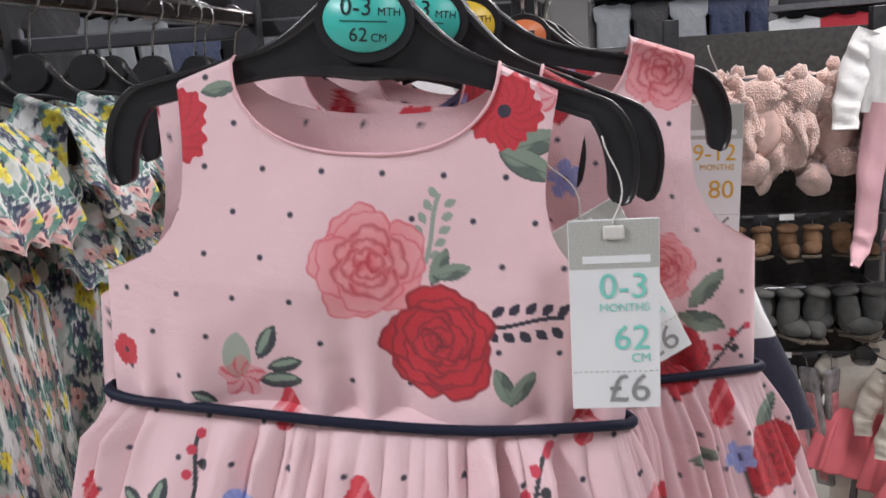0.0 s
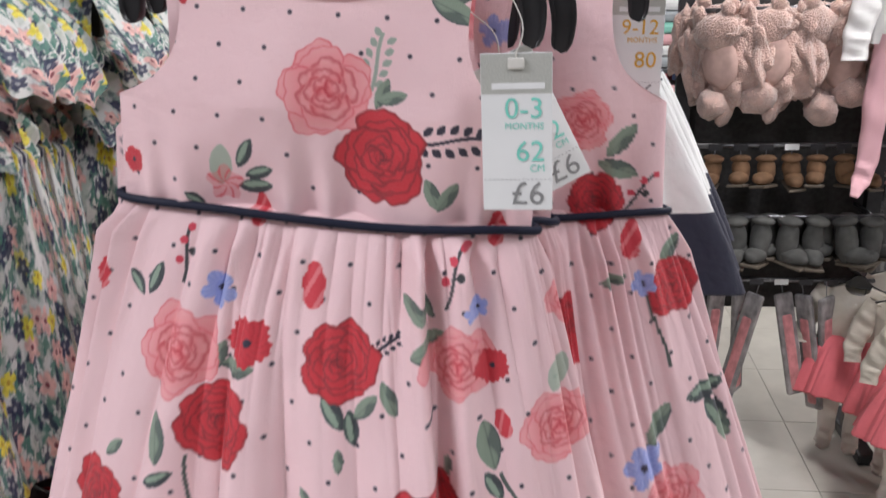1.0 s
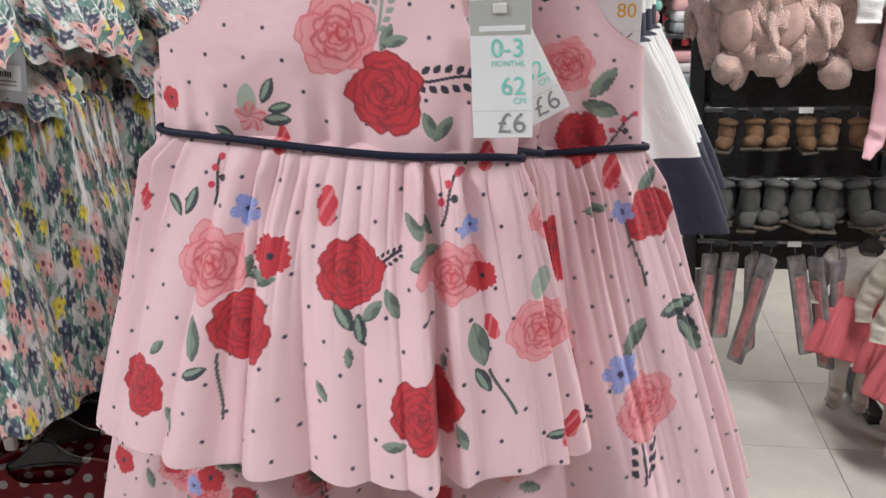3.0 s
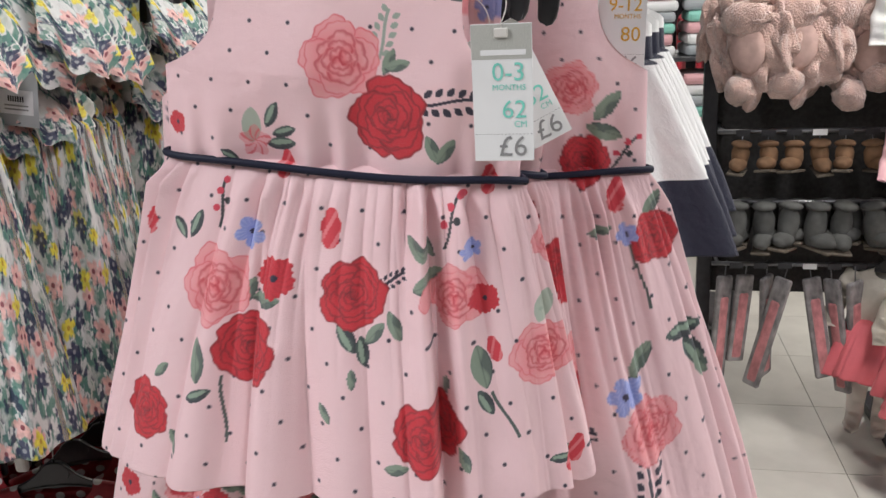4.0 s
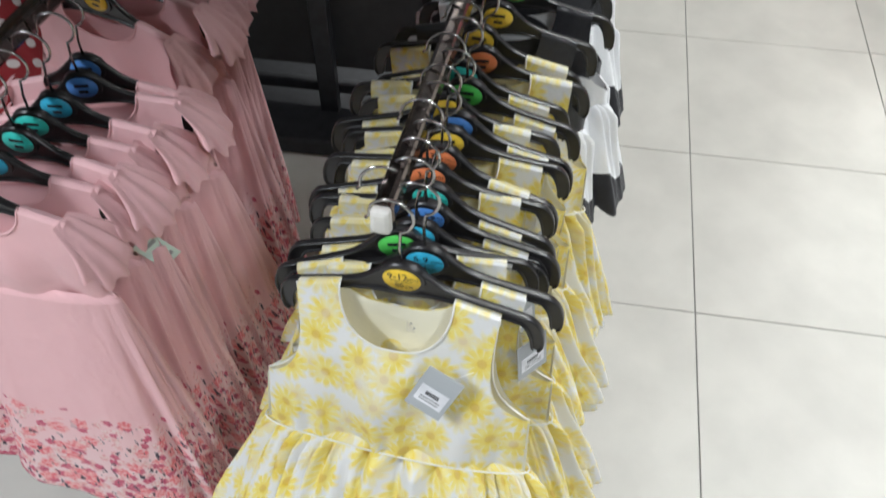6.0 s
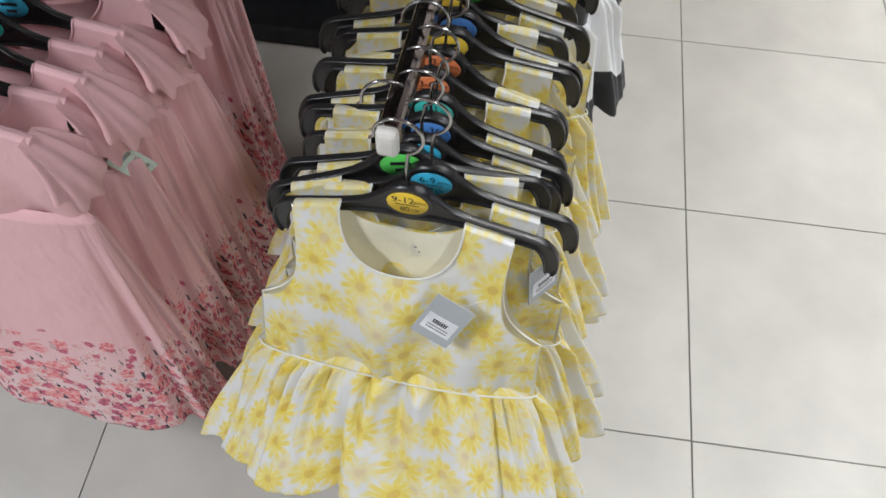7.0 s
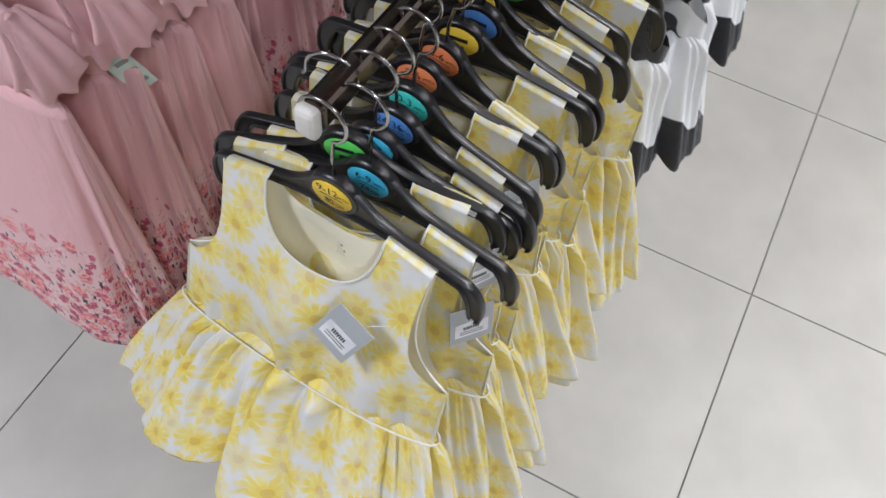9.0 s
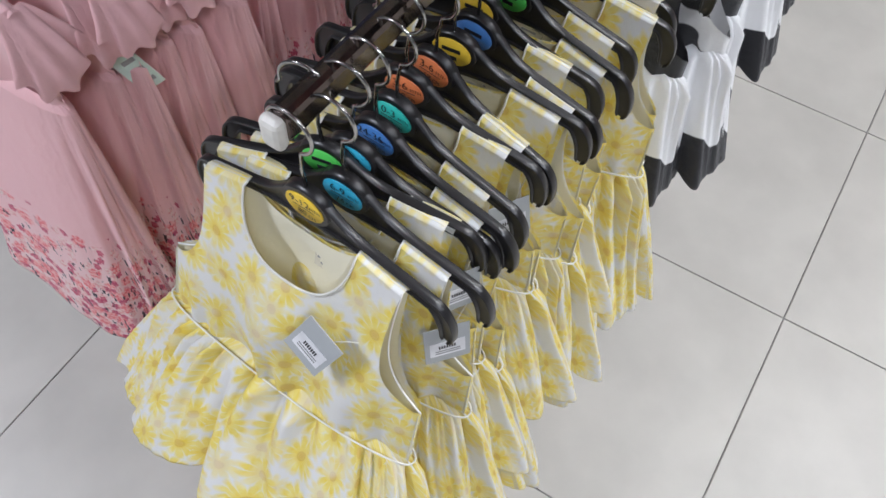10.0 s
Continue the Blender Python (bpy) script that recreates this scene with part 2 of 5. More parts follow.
BADGE = {k: mat(k + "_badge_film", c, 0.35, vary=0.04, bump=0.02) for k, c in dict(teal=(0.06, 0.50, 0.42), yellow=(0.80, 0.55, 0.04), blue=(0.06, 0.42, 0.62), darkblue=(0.08, 0.22, 0.55), green=(0.12, 0.62, 0.10), orange=(0.68, 0.20, 0.07)).items()}

# ---- makers ----


def mesh_from(name, co, faces, material, uv=None, colours=None, smooth=True):
    me = bpy.data.meshes.new(name)
    co = np.asarray(co, dtype=np.float32)
    faces = np.asarray(faces, dtype=np.int32)
    n, k = faces.shape
    me.vertices.add(len(co))
    me.vertices.foreach_set("co", co.ravel())
    me.loops.add(n * k)
    me.loops.foreach_set("vertex_index", faces.ravel())
    me.polygons.add(n)
    me.polygons.foreach_set("loop_start", np.arange(0, n * k, k, dtype=np.int32))
    if smooth:
        me.polygons.foreach_set("use_smooth", np.ones(n, dtype=bool))
    if uv is not None:
        layer = me.uv_layers.new(name="cloth")
        layer.data.foreach_set("uv", np.asarray(uv, dtype=np.float32)[faces.ravel()].ravel())
    if colours is not None:
        a = me.color_attributes.new("print", "FLOAT_COLOR", "POINT")
        a.data.foreach_set("color", np.c_[colours, np.ones(len(co))].astype(np.float32).ravel())
    me.update(calc_edges=True)
    me.validate()
    me.materials.append(material)
    return me


def part(name, me, parent, label=""):
    ob = new(name, me)
    ob.parent = parent
    if label:
        ob["label"] = label
    return ob


def bm_mesh(name, bm, material, smooth=True):
    me = bpy.data.meshes.new(name)
    bmesh.ops.recalc_face_normals(bm, faces=bm.faces)
    bm.to_mesh(me)
    bm.free()
    for p in me.polygons:
        p.use_smooth = smooth
    me.materials.append(material)
    return me


def tube(name, pts, r, material, seg=8, close=False):
    """A round wire along points."""
    pts = [Vector(p) for p in pts]
    bm = bmesh.new()
    rings = []
    up = Vector((0, 0, 1))
    for i, p in enumerate(pts):
        d = (pts[min(i + 1, len(pts) - 1)] - pts[max(i - 1, 0)]).normalized()
        a = d.cross(Vector((0, 1, 0)))
        if a.length < 0.2:
            a = d.cross(up)
        a.normalize()
        b = d.cross(a)
        rr = r[i] if isinstance(r, (list, tuple)) else r
        rings.append([bm.verts.new(p + (a * math.cos(2 * math.pi * k / seg) + b * math.sin(2 * math.pi * k / seg)) * rr) for k in range(seg)])
    for u, v in zip(rings, rings[1:]):
        for k in range(seg):
            bm.faces.new((u[k], u[(k + 1) % seg], v[(k + 1) % seg], v[k]))
    bm.faces.new(rings[0][::-1])
    bm.faces.new(rings[-1])
    return bm_mesh(name, bm, material)


def block(name, size, material, bevel=0.002, centre=(0, 0, 0)):
    bm = bmesh.new()
    bmesh.ops.create_cube(bm, size=1)
    bmesh.ops.transform(bm, matrix=Matrix.Translation(centre) @ Matrix.Diagonal((*size, 1)), verts=bm.verts)
    if bevel:
        bmesh.ops.bevel(bm, geom=bm.edges[:], offset=bevel, segments=2, affect="EDGES", profile=0.5)
    return bm_mesh(name, bm, material, False)


TEXTS = {}


def lettering(text, size, material, parent, x, y, z, align="CENTER", stretch=1.0):
    """Flat letters that face -y, as a part."""
    key = (text, size, material.name, align, stretch)
    if key not in TEXTS:
        cu = bpy.data.curves.new("letters", "FONT")
        cu.body, cu.size, cu.align_x, cu.extrude, cu.resolution_u, cu.offset = text, size, align, 0.0, 3, 0.0
        ob = bpy.data.objects.new("letters", cu)
        me = bpy.data.meshes.new_from_object(ob)
        me.transform(Matrix.Rotation(math.pi / 2, 4, "X") @ Matrix.Diagonal((stretch, 1, 1, 1)))
        me.materials.clear()
        me.materials.append(material)
        bpy.data.objects.remove(ob)
        TEXTS[key] = me
    ob = part("lettering", TEXTS[key], parent)
    ob.matrix_basis = Matrix.Translation((x, y, z))
    return ob


def ripple(theta, freqs, seed):
    """Uneven folds round a waist: round ridges of changing width, sharp valleys, calm stretches between."""
    rs = np.random.RandomState(seed)
    out = np.zeros_like(theta)
    for f, a in freqs:
        r = rs.uniform(0, 6.28, 6)
        drift = 1.2 + 0.06 * f
        w = f * theta + r[0] + drift * np.sin(2 * theta + r[1]) + 0.9 * drift * np.sin(5 * theta + r[2]) + 0.5 * drift * np.sin(9 * theta + r[3])
        strength = np.clip(0.55 + 0.75 * np.sin(3 * theta + r[4]) + 0.45 * np.sin(7 * theta + r[5]), 0.06, 1.5)
        out += a * strength * (0.30 * np.sin(w) + 1.5 * np.abs(np.sin(w / 2)) ** 0.8 - 0.95)
    return out


def weld(co, faces, extra):
    key = np.round(co, 5)
    _, idx, inv = np.unique(key, axis=0, return_index=True, return_inverse=True)
    inv = inv.ravel()
    f = inv[faces]
    ok = (f[:, 0] != f[:, 1]) & (f[:, 1] != f[:, 2]) & (f[:, 2] != f[:, 3]) & (f[:, 3] != f[:, 0]) & (f[:, 0] != f[:, 2])
    return co[idx], f[ok], [e[idx] for e in extra]


def bodice_mesh(name, g, material, cell, paint=None, seed=1, sides=(-1, 1), inset=0.0):
    """Front and back panels with neckline and armholes; the origin lies between the shoulder tips."""
    L = g["bod"]
    all_co, all_f, base = [], [], 0
    for side in sides:
        step = cell if side < 0 else max(cell, 0.003)
        nr = max(12, int(L / step))
        nc = max(8, int(g["bw"] / step))
        nd = g["neck_d"] if side < 0 else g["neck_back"]
        v = np.unique(np.round(np.r_[0.0006, 0.0015, 0.003, np.linspace(0, L, nr), nd * np.sin(np.linspace(0, math.pi / 2, max(10, nr // 4)))], 6))
        f = np.clip(v / g["arm_d"], 0, 1)
        xarm = g["sw"] + (g["bw"] - g["sw"]) * f ** 6.5 - 0.004 * np.sin(math.pi * f)
        low = np.clip((v - g["arm_d"]) / max(L - g["arm_d"], 1e-4), 0, 1)
        xarm = np.where(v > g["arm_d"], g["bw"] + (g["ww"] - g["bw"]) * low, xarm)
        xneck = g["neck_w"] * np.sqrt(np.clip(1 - (v / nd) ** 2.2, 0, 1)) ** 0.8
        s = np.linspace(0, 1, nc)
        for hand in (-1, 1):
            V, S = np.meshgrid(v, s, indexing="ij")
            X = xneck[:, None] + (xarm - xneck)[:, None] * S
            drop = g["drop"] * S * np.clip(1 - V / g["arm_d"], 0, 1)
            Z = -V - drop
            ease = np.clip(V / g["arm_d"], 0, 1)
            half = np.maximum(g["sw"] + (g["bw"] - g["sw"]) * ease * ease * (3 - 2 * ease) + 0.004 * (1 - ease), np.abs(X))
            dep = g["db"] * np.clip(0.28 + 0.72 * V / g["arm_d"], 0, 1) * (1 - 0.42 * np.clip(V / L, 0, 1) ** 2)
            Y = side * dep * np.sqrt(np.clip(1 - (X / half) ** 2 * np.clip(V / g["arm_d"], 0, 1), 0, 1))
            Y = side * np.maximum(np.abs(Y), 0.0062 * np.clip(1 - V / g["arm_d"], 0, 1)) * np.clip(V / 0.003, 0, 1) ** 0.5
            Y = Y - side * inset
            Xs = X * hand
            rs = np.random.RandomState(seed + (7 if side > 0 else 0))
            for _ in range(10):
                a, b, p, q = rs.uniform(8, 34), rs.uniform(-22, 22), rs.uniform(0, 6.28), rs.uniform(0.0010, 0.0030)
                Y += q * np.sin(a * Xs * 2.2 + b * Z * 1.6 + p) * np.clip(1 - (X / half) ** 4, 0, 1) * np.clip((V - 0.02) / (0.5 * L), 0, 1)
            low_gather = np.clip((V - 0.55 * L) / (0.45 * L), 0, 1) ** 2
            Y += side * g.get("pucker", 0.0046) * low_gather * np.sin(Xs * 150 + 2 * np.sin(Xs * 60) + 14 * Z + seed) * np.clip(1 - (X / half) ** 6, 0, 1)
            all_co.append(np.c_[Xs.ravel(), Y.ravel(), Z.ravel()])
            i = np.arange((len(v) - 1) * nc).reshape(len(v) - 1, nc)[:, :-1].ravel() + base
            q = np.c_[i, i + 1, i + nc + 1, i + nc]
            all_f.append(q if hand * side < 0 else q[:, ::-1])
            base += len(v) * nc
    co, faces = np.concatenate(all_co), np.concatenate(all_f)
    co, faces, _ = weld(co, faces, [])
    uv = np.c_[co[:, 0] + np.where(co[:, 1] > 0.0005, 1.7, 0.0), co[:, 2]]
    return mesh_from(name, co, faces, material, uv, paint(co[:, 0], co[:, 2], co[:, 1]) if paint else None)


def skirt_mesh(name, g, material, cell, paint=None, seed=3, front=0.72):
    """A gathered skirt hanging from the waist seam, open below, folded over at the hem."""
    L = g["skirt"]
    nv = max(14, int(L / cell))
    nt_ = max(48, int(g["hw"] * 2.6 / cell / front))
    nf = int(nt_ * front)
    th = np.r_[np.linspace(math.pi, 2 * math.pi, nf, endpoint=False), np.linspace(0, math.pi, nt_ - nf, endpoint=False)]
    v = np.r_[np.linspace(0, 1, nv), 1.0, 0.975]
    inner = np.r_[np.zeros(nv), 0.0015, 0.003]
    T, V = np.meshgrid(th, v, indexing="xy")
    grow = V ** g.get("flare", 0.8)
    W = g["ww"] + 0.002 + (g["hw"] - g["ww"]) * grow - inner[:, None]
    reach = np.where(np.sin(T) < 0, g["dh"], g.get("dback", g["dh"]))
    D = g["db"] * 0.72 + (reach - g["db"] * 0.72) * grow - inner[:, None]
    big = ripple(T + 0.10 * V * np.sin(3 * T + seed), g.get("folds", ((7, 0.5), (11, 0.4), (17, 0.25))), seed)
    fine = ripple(T + 0.02 * np.sin(5 * V), ((22, 0.9), (35, 0.6), (52, 0.35)), seed + 1)
    off = g.get("amp", 0.014) * big * np.clip(V * 1.3, 0, 1) ** 0.9 + g.get("gather", 0.0034) * fine * np.exp(-V * g.get("fade", 3.0)) * np.clip(V * 11, 0, 1)
    tuck = np.where(np.arange(len(v)) == 0, 1.0, 0.0)[:, None]
    W, D = W * (1 - 0.10 * tuck), D * (1 - 0.55 * tuck)
    C, S = np.cos(T), np.sin(T)
    off = off * np.where(S < 0, 1.0, 0.4)
    X = W * np.sign(C) * np.abs(C) ** 0.85 + off * C
    Y = D * np.sign(S) * np.abs(S) ** 0.8 + off * S
    hem = g.get("hem", 0.008) * ripple(T, ((2, 0.5), (5, 0.4), (9, 0.3)), seed + 2) * V ** 2 + g.get("lift", 0.0) * X * V ** 3 - g.get("swag", 0.0) * big * V ** 3
    Z = -g["bod"] - L * V + hem + 0.004 * tuck
    co = np.c_[X.ravel(), Y.ravel(), Z.ravel()]
    nrow = len(v)
    i, j = np.meshgrid(np.arange(nrow - 1), np.arange(nt_), indexing="ij")
    a = (i * nt_ + j).ravel()
    b = (i * nt_ + (j + 1) % nt_).ravel()
    faces = np.c_[b, a, a + nt_, b + nt_]
    arc = (T - 1.5 * math.pi) * (g["hw"] * 0.5 + g["ww"] * 0.5) * 1.12
    uv = np.c_[arc.ravel(), Z.ravel()]
    return mesh_from(name, co, faces, material, uv, paint(co[:, 0], co[:, 2], co[:, 1]) if paint else None)


HOOK = 0.100
HANGER_CACHE = {}


def hanger_meshes(half):
    """Body and wire hook of a plastic hanger. The origin is the hub's middle; arms fall a little and curl down at the ends."""
    if half in HANGER_CACHE:
        return HANGER_CACHE[half]
    pts = []
    flat = half - 0.017
    for k in range(17):
        x = flat * k / 16
        pts.append((x, -0.0105 + 0.0055 * math.exp(-(x / 0.03) ** 2) - 0.0265 * (x / flat) ** 1.15, 0.0062 + 0.0165 * math.exp(-(x / 0.030) ** 2)))
    x0, z0 = pts[-1][0], pts[-1][1]
    for k in range(1, 10):
        a = math.radians(14 + 84 * k / 9)
        pts.append((x0 + 0.019 * (math.sin(a) - 0.24), z0 - 0.034 * (0.97 - math.cos(a)), 0.0066 + 0.0014 * math.sin(k / 9 * 3.1)))
    pts.append((pts[-1][0] - 0.0008, pts[-1][1] - 0.0040, 0.0054))
    pts.append((pts[-1][0] - 0.0008, pts[-1][1] - 0.0020, 0.0026))
    line = [(-x, z, h) for x, z, h in pts[:0:-1]] + pts
    bm = bmesh.new()
    rings = []
    t = 0.0042
    prof = ((-1, -0.8), (-0.9, -1), (-0.72, -1), (-0.64, -0.35), (0.64, -0.35), (0.72, -1), (0.9, -1), (1, -0.8), (1, 0.8), (0.9, 1), (-0.9, 1), (-1, 0.8))
    for i, (x, z, h) in enumerate(line):
        p, q = line[max(i - 1, 0)], line[min(i + 1, len(line) - 1)]
        d = Vector((q[0] - p[0], 0, q[1] - p[1])).normalized()
        n = Vector((-d.z, 0, d.x))
        rings.append([bm.verts.new(Vector((x, 0, z)) + n * (h * a) + Vector((0, t * b, 0))) for a, b in prof])
    m = len(prof)
    for u, w in zip(rings, rings[1:]):
        for k in range(m):
            bm.faces.new((u[k], u[(k + 1) % m], w[(k + 1) % m], w[k]))
    bm.faces.new(rings[0][::-1])
    bm.faces.new(rings[-1])
    hub = bmesh.ops.create_cone(bm, cap_ends=True, segments=40, radius1=1, radius2=0.94, depth=1)["verts"]
    bmesh.ops.transform(bm, matrix=Matrix.Translation((0, -0.0008, 0)) @ Matrix.Rotation(math.pi / 2, 4, "X") @ Matrix.Diagonal((0.0245, 0.0205, 0.0102, 1)), verts=hub)
    body = bm_mesh("body", bm, PLASTIC)
    for p in body.polygons:
        p.use_smooth = abs(p.normal.y) < 0.9
    hook = [(0, 0, 0.014), (0, 0, 0.040)]
    for k in range(22):
        a = math.radians(-70 + 255 * k / 21)
        hook.append((0.021 * math.cos(a) * 1.0 - 0.004, 0, HOOK - 0.021 + 0.021 * math.sin(a) + 0.001))
    e = hook[-1]
    hook.append((e[0] - 0.004, 0, e[2] - 0.004))
    HANGER_CACHE[half] = (body, tube("hook", hook, 0.0016, CHROME, 8))
    return HANGER_CACHE[half]


def badge_mesh():
    if "badge" not in HANGER_CACHE:
        bm = bmesh.new()
        vs = bmesh.ops.create_cone(bm, cap_ends=True, segments=40, radius1=1, radius2=0.97, depth=1)["verts"]
        bmesh.ops.transform(bm, matrix=Matrix.Rotation(math.pi / 2, 4, "X") @ Matrix.Diagonal((0.0193, 0.0148, 0.0012, 1)), verts=vs)
        HANGER_CACHE["badge"] = bm
    return HANGER_CACHE["badge"].copy()


BADGE_MESH = {}


def hanger(m, half, colour="", size="", unit="", label=""):
    """A hanger with its size badge; m places the rail contact at the origin."""
    body, hook = hanger_meshes(half)
    ob = new("hanger")
    ob.matrix_basis = m
    lab = label or ("black plastic clothes hanger with chrome hook and %s size badge" % (colour or "no"))
    tagged(ob, lab, "hanger", "hangers on the rails")
    lower = Matrix.Translation((0, 0, -HOOK))
    part("body", body, ob).matrix_basis = lower
    part("hook", hook, ob, "bent chrome wire hook").matrix_basis = lower
    if colour:
        if colour not in BADGE_MESH:
            BADGE_MESH[colour] = bm_mesh("badge", badge_mesh(), BADGE[colour])
        bd = part("badge", BADGE_MESH[colour], ob, colour + " oval size badge")
        bd.matrix_basis = lower @ Matrix.Translation((0, -0.0064, 0))
        if size:
            lettering(size, 0.0115, INK, bd, -0.0035, -0.0009, 0.0018)
            lettering("MTH", 0.0052, INK, bd, 0.0118, -0.0009, 0.0018)
            lettering(unit, 0.0090, INK, bd, -0.0025, -0.0009, -0.0098)
            lettering("CM", 0.0052, INK, bd, 0.0072, -0.0009, -0.0098)
            part("line", BAR, bd).matrix_basis = Matrix.Translation((0, -0.0008, -0.0008)) @ Matrix.Diagonal((0.022, 1, 0.0004, 1))
        else:
            for zz, w in ((0.003, 0.018), (-0.006, 0.011)):
                part("writing_bar", BAR, bd).matrix_basis = Matrix.Translation((0, -0.0008, zz)) @ Matrix.Diagonal((w, 1, 0.004, 1))
    return ob


BAR = block("bar", (1, 0.0004, 1), INK, 0)
GREYBAR = block("bar", (1, 0.0004, 1), GREYINK, 0)


def price_tag(parent, m, body, scheme, lines, width=0.039, height=0.088):
    """A card tag on a plastic loop under the dress that it belongs to."""
    t = part("price_tag", block("price_tag", (width, 0.0007, height), body, 0.0002), parent, "hanging card price tag")
    t.matrix_basis = m
    for text, size, ink, x, z, align in lines:
        if text:
            lettering(text, size, ink, t, x, -0.0008, z, align)
        else:
            part("print_bar", GREYBAR if ink is GREYINK else scheme, t).matrix_basis = Matrix.Translation((x, -0.0006, z)) @ Matrix.Diagonal((size, 1, 0.005, 1))
    loop = [(0, 0, height / 2 - 0.006)] + [(0.004 * math.sin(k * 0.5), -0.001, height / 2 + 0.004 * k) for k in range(10)]
    part("loop", tube("loop", loop, 0.0004, CAPWHITE, 5), t)
    return t


def make_dress(m, g, label, bod_mesh, sk_mesh, group, category="dress"):
    ob = new("dress")
    ob.matrix_basis = m
    tagged(ob, label, category, group)
    part("bodice", bod_mesh, ob)
    part("skirt", sk_mesh, ob)
    return ob


class Print:
    """Motifs of a printed cotton, laid on the flat pattern of a garment: x across, z up."""

    def __init__(self, x, z, seed):
        self.x, self.z = x, z
        self.c = np.tile(np.array((0.87, 0.615, 0.63)), (len(x), 1))
        self.rs = np.random.RandomState(seed)
        dz = z + 0.0102 - np.round((z + 0.0102) / 0.0206) * 0.0206
        row = np.round((z + 0.0102) / 0.0206)
        gx = (x + 0.0464) / 0.0285 + 0.5 * (row % 2)
        dx = (gx - np.round(gx)) * 0.0285
        w = np.clip((0.0018 - np.hypot(dx, dz)) / 0.0007, 0, 1)[:, None]
        self.c = self.c * (1 - w) + np.array((0.012, 0.014, 0.035)) * w

    def near(self, cx, cz, r, rot):
        i = np.nonzero((np.abs(self.x - cx) < r * 1.5) & (np.abs(self.z - cz) < r * 1.5))[0]
        a, b = (self.x[i] - cx) / r, (self.z[i] - cz) / r
        c, s = math.cos(rot), math.sin(rot)
        return i, a * c + b * s, -a * s + b * c

    def mix(self, i, mask, colour, f=1.0):
        w = (mask.astype(float) * f)[:, None]
        self.c[i] = self.c[i] * (1 - w) + np.array(colour) * w

    def petal(self, i, a, b, px, pz, pr, squash, turn, fill, rim, dark, soft, line=0.06):
        """One petal: shaded from its root to its bright outer edge, with a partly inked rim."""
        c, s = math.cos(turn), math.sin(turn)
        u, v = (a - px) * c + (b - pz) * s, -(a - px) * s + (b - pz) * c
        t = np.arctan2(v, u)
        k = self.rs.uniform(0, 6.28, 3)
        edge = pr * (1 + 0.07 * np.sin(3 * t + k[0]) + 0.05 * np.sin(5 * t + k[1]) + 0.025 * np.sin(11 * t + k[2]))
        q = np.hypot(u, v / squash)
        m = np.clip((edge - q) / soft, 0, 1)
        out = np.clip(0.5 + 0.5 * u / pr, 0, 1)
        streak = 0.5 + 0.5 * np.sin(17 * t + 5 * np.sin(3 * t + k[1]))
        self.mix(i, m, fill)
        self.mix(i, m * np.clip(out * 1.5 - 0.55, 0, 1), rim, 0.75)
        self.mix(i, m * np.clip(0.42 - out, 0, 0.42) / 0.42 * (0.45 + 0.55 * streak), dark, 0.85)
        ink = np.clip(1 - np.abs(edge - q - line * 0.5) / (line * (0.5 + 0.5 * np.sin(2 * t + k[0]) ** 2)), 0, 1)
        self.mix(i, m * ink, dark, 0.75)

    def rose(self, cx, cz, r, rot, rings, fill, rim, dark, line=0.06):
        i, a, b = self.near(cx, cz, r, rot)
        soft = 0.0007 / r
        for n, dist, pr, squash in rings:
            start = self.rs.uniform(0, 6.28)
            for k in range(n):
                w = start + 2 * math.pi * k / n + self.rs.uniform(-0.15, 0.15)
                size = pr * self.rs.uniform(0.9, 1.12)
                self.petal(i, a, b, dist * math.cos(w), dist * math.sin(w), size, squash * self.rs.uniform(0.9, 1.1), w, fill, rim, dark, soft, line)
        return i, a, b

    def red_rose(self, cx, cz, r, rot):
        i, a, b = self.rose(cx, cz, r, rot, ((5, 0.50, 0.50, 1.15), (5, 0.40, 0.42, 1.2), (4, 0.28, 0.36, 1.25), (4, 0.19, 0.27, 1.25), (3, 0.12, 0.19, 1.2)), (0.50, 0.010, 0.022), (0.66, 0.022, 0.036), (0.11, 0.003, 0.010), 0.06)
        q, t = np.hypot(a, b), np.arctan2(b, a)
        for k in range(3):
            arc = np.clip(1 - np.abs(q - 0.055 - 0.05 * k - 0.02 * t / 3.14) / 0.018, 0, 1) * (np.sin(t * 1.5 + 2.1 * k) > -0.4)
            self.mix(i, arc, (0.12, 0.003, 0.010), 0.8)

    def pink_rose(self, cx, cz, r, rot):
        i, a, b = self.rose(cx, cz, r, rot, ((5, 0.56, 0.46, 1.1), (4, 0.44, 0.42, 1.2)), (0.84, 0.26, 0.28), (0.87, 0.44, 0.45), (0.70, 0.05, 0.085), 0.045)
        i, a, b = self.rose(cx, cz, r, rot, ((5, 0.30, 0.34, 1.2), (4, 0.20, 0.26, 1.2), (3, 0.11, 0.19, 1.2)), (0.80, 0.20, 0.22), (0.88, 0.50, 0.50), (0.56, 0.018, 0.04), 0.10)

    def blush(self, cx, cz, r, rot):
        i, a, b = self.near(cx, cz, r, rot)
        q, t = np.hypot(a, b), np.arctan2(b, a)
        m = q < 0.85 + 0.15 * np.sin(5 * t + rot)
        self.mix(i, m, (0.74, 0.12, 0.15), 0.45)
        self.mix(i, m & (np.sin(8 * t + 6 * q) > 0.6), (0.70, 0.06, 0.09), 0.7)

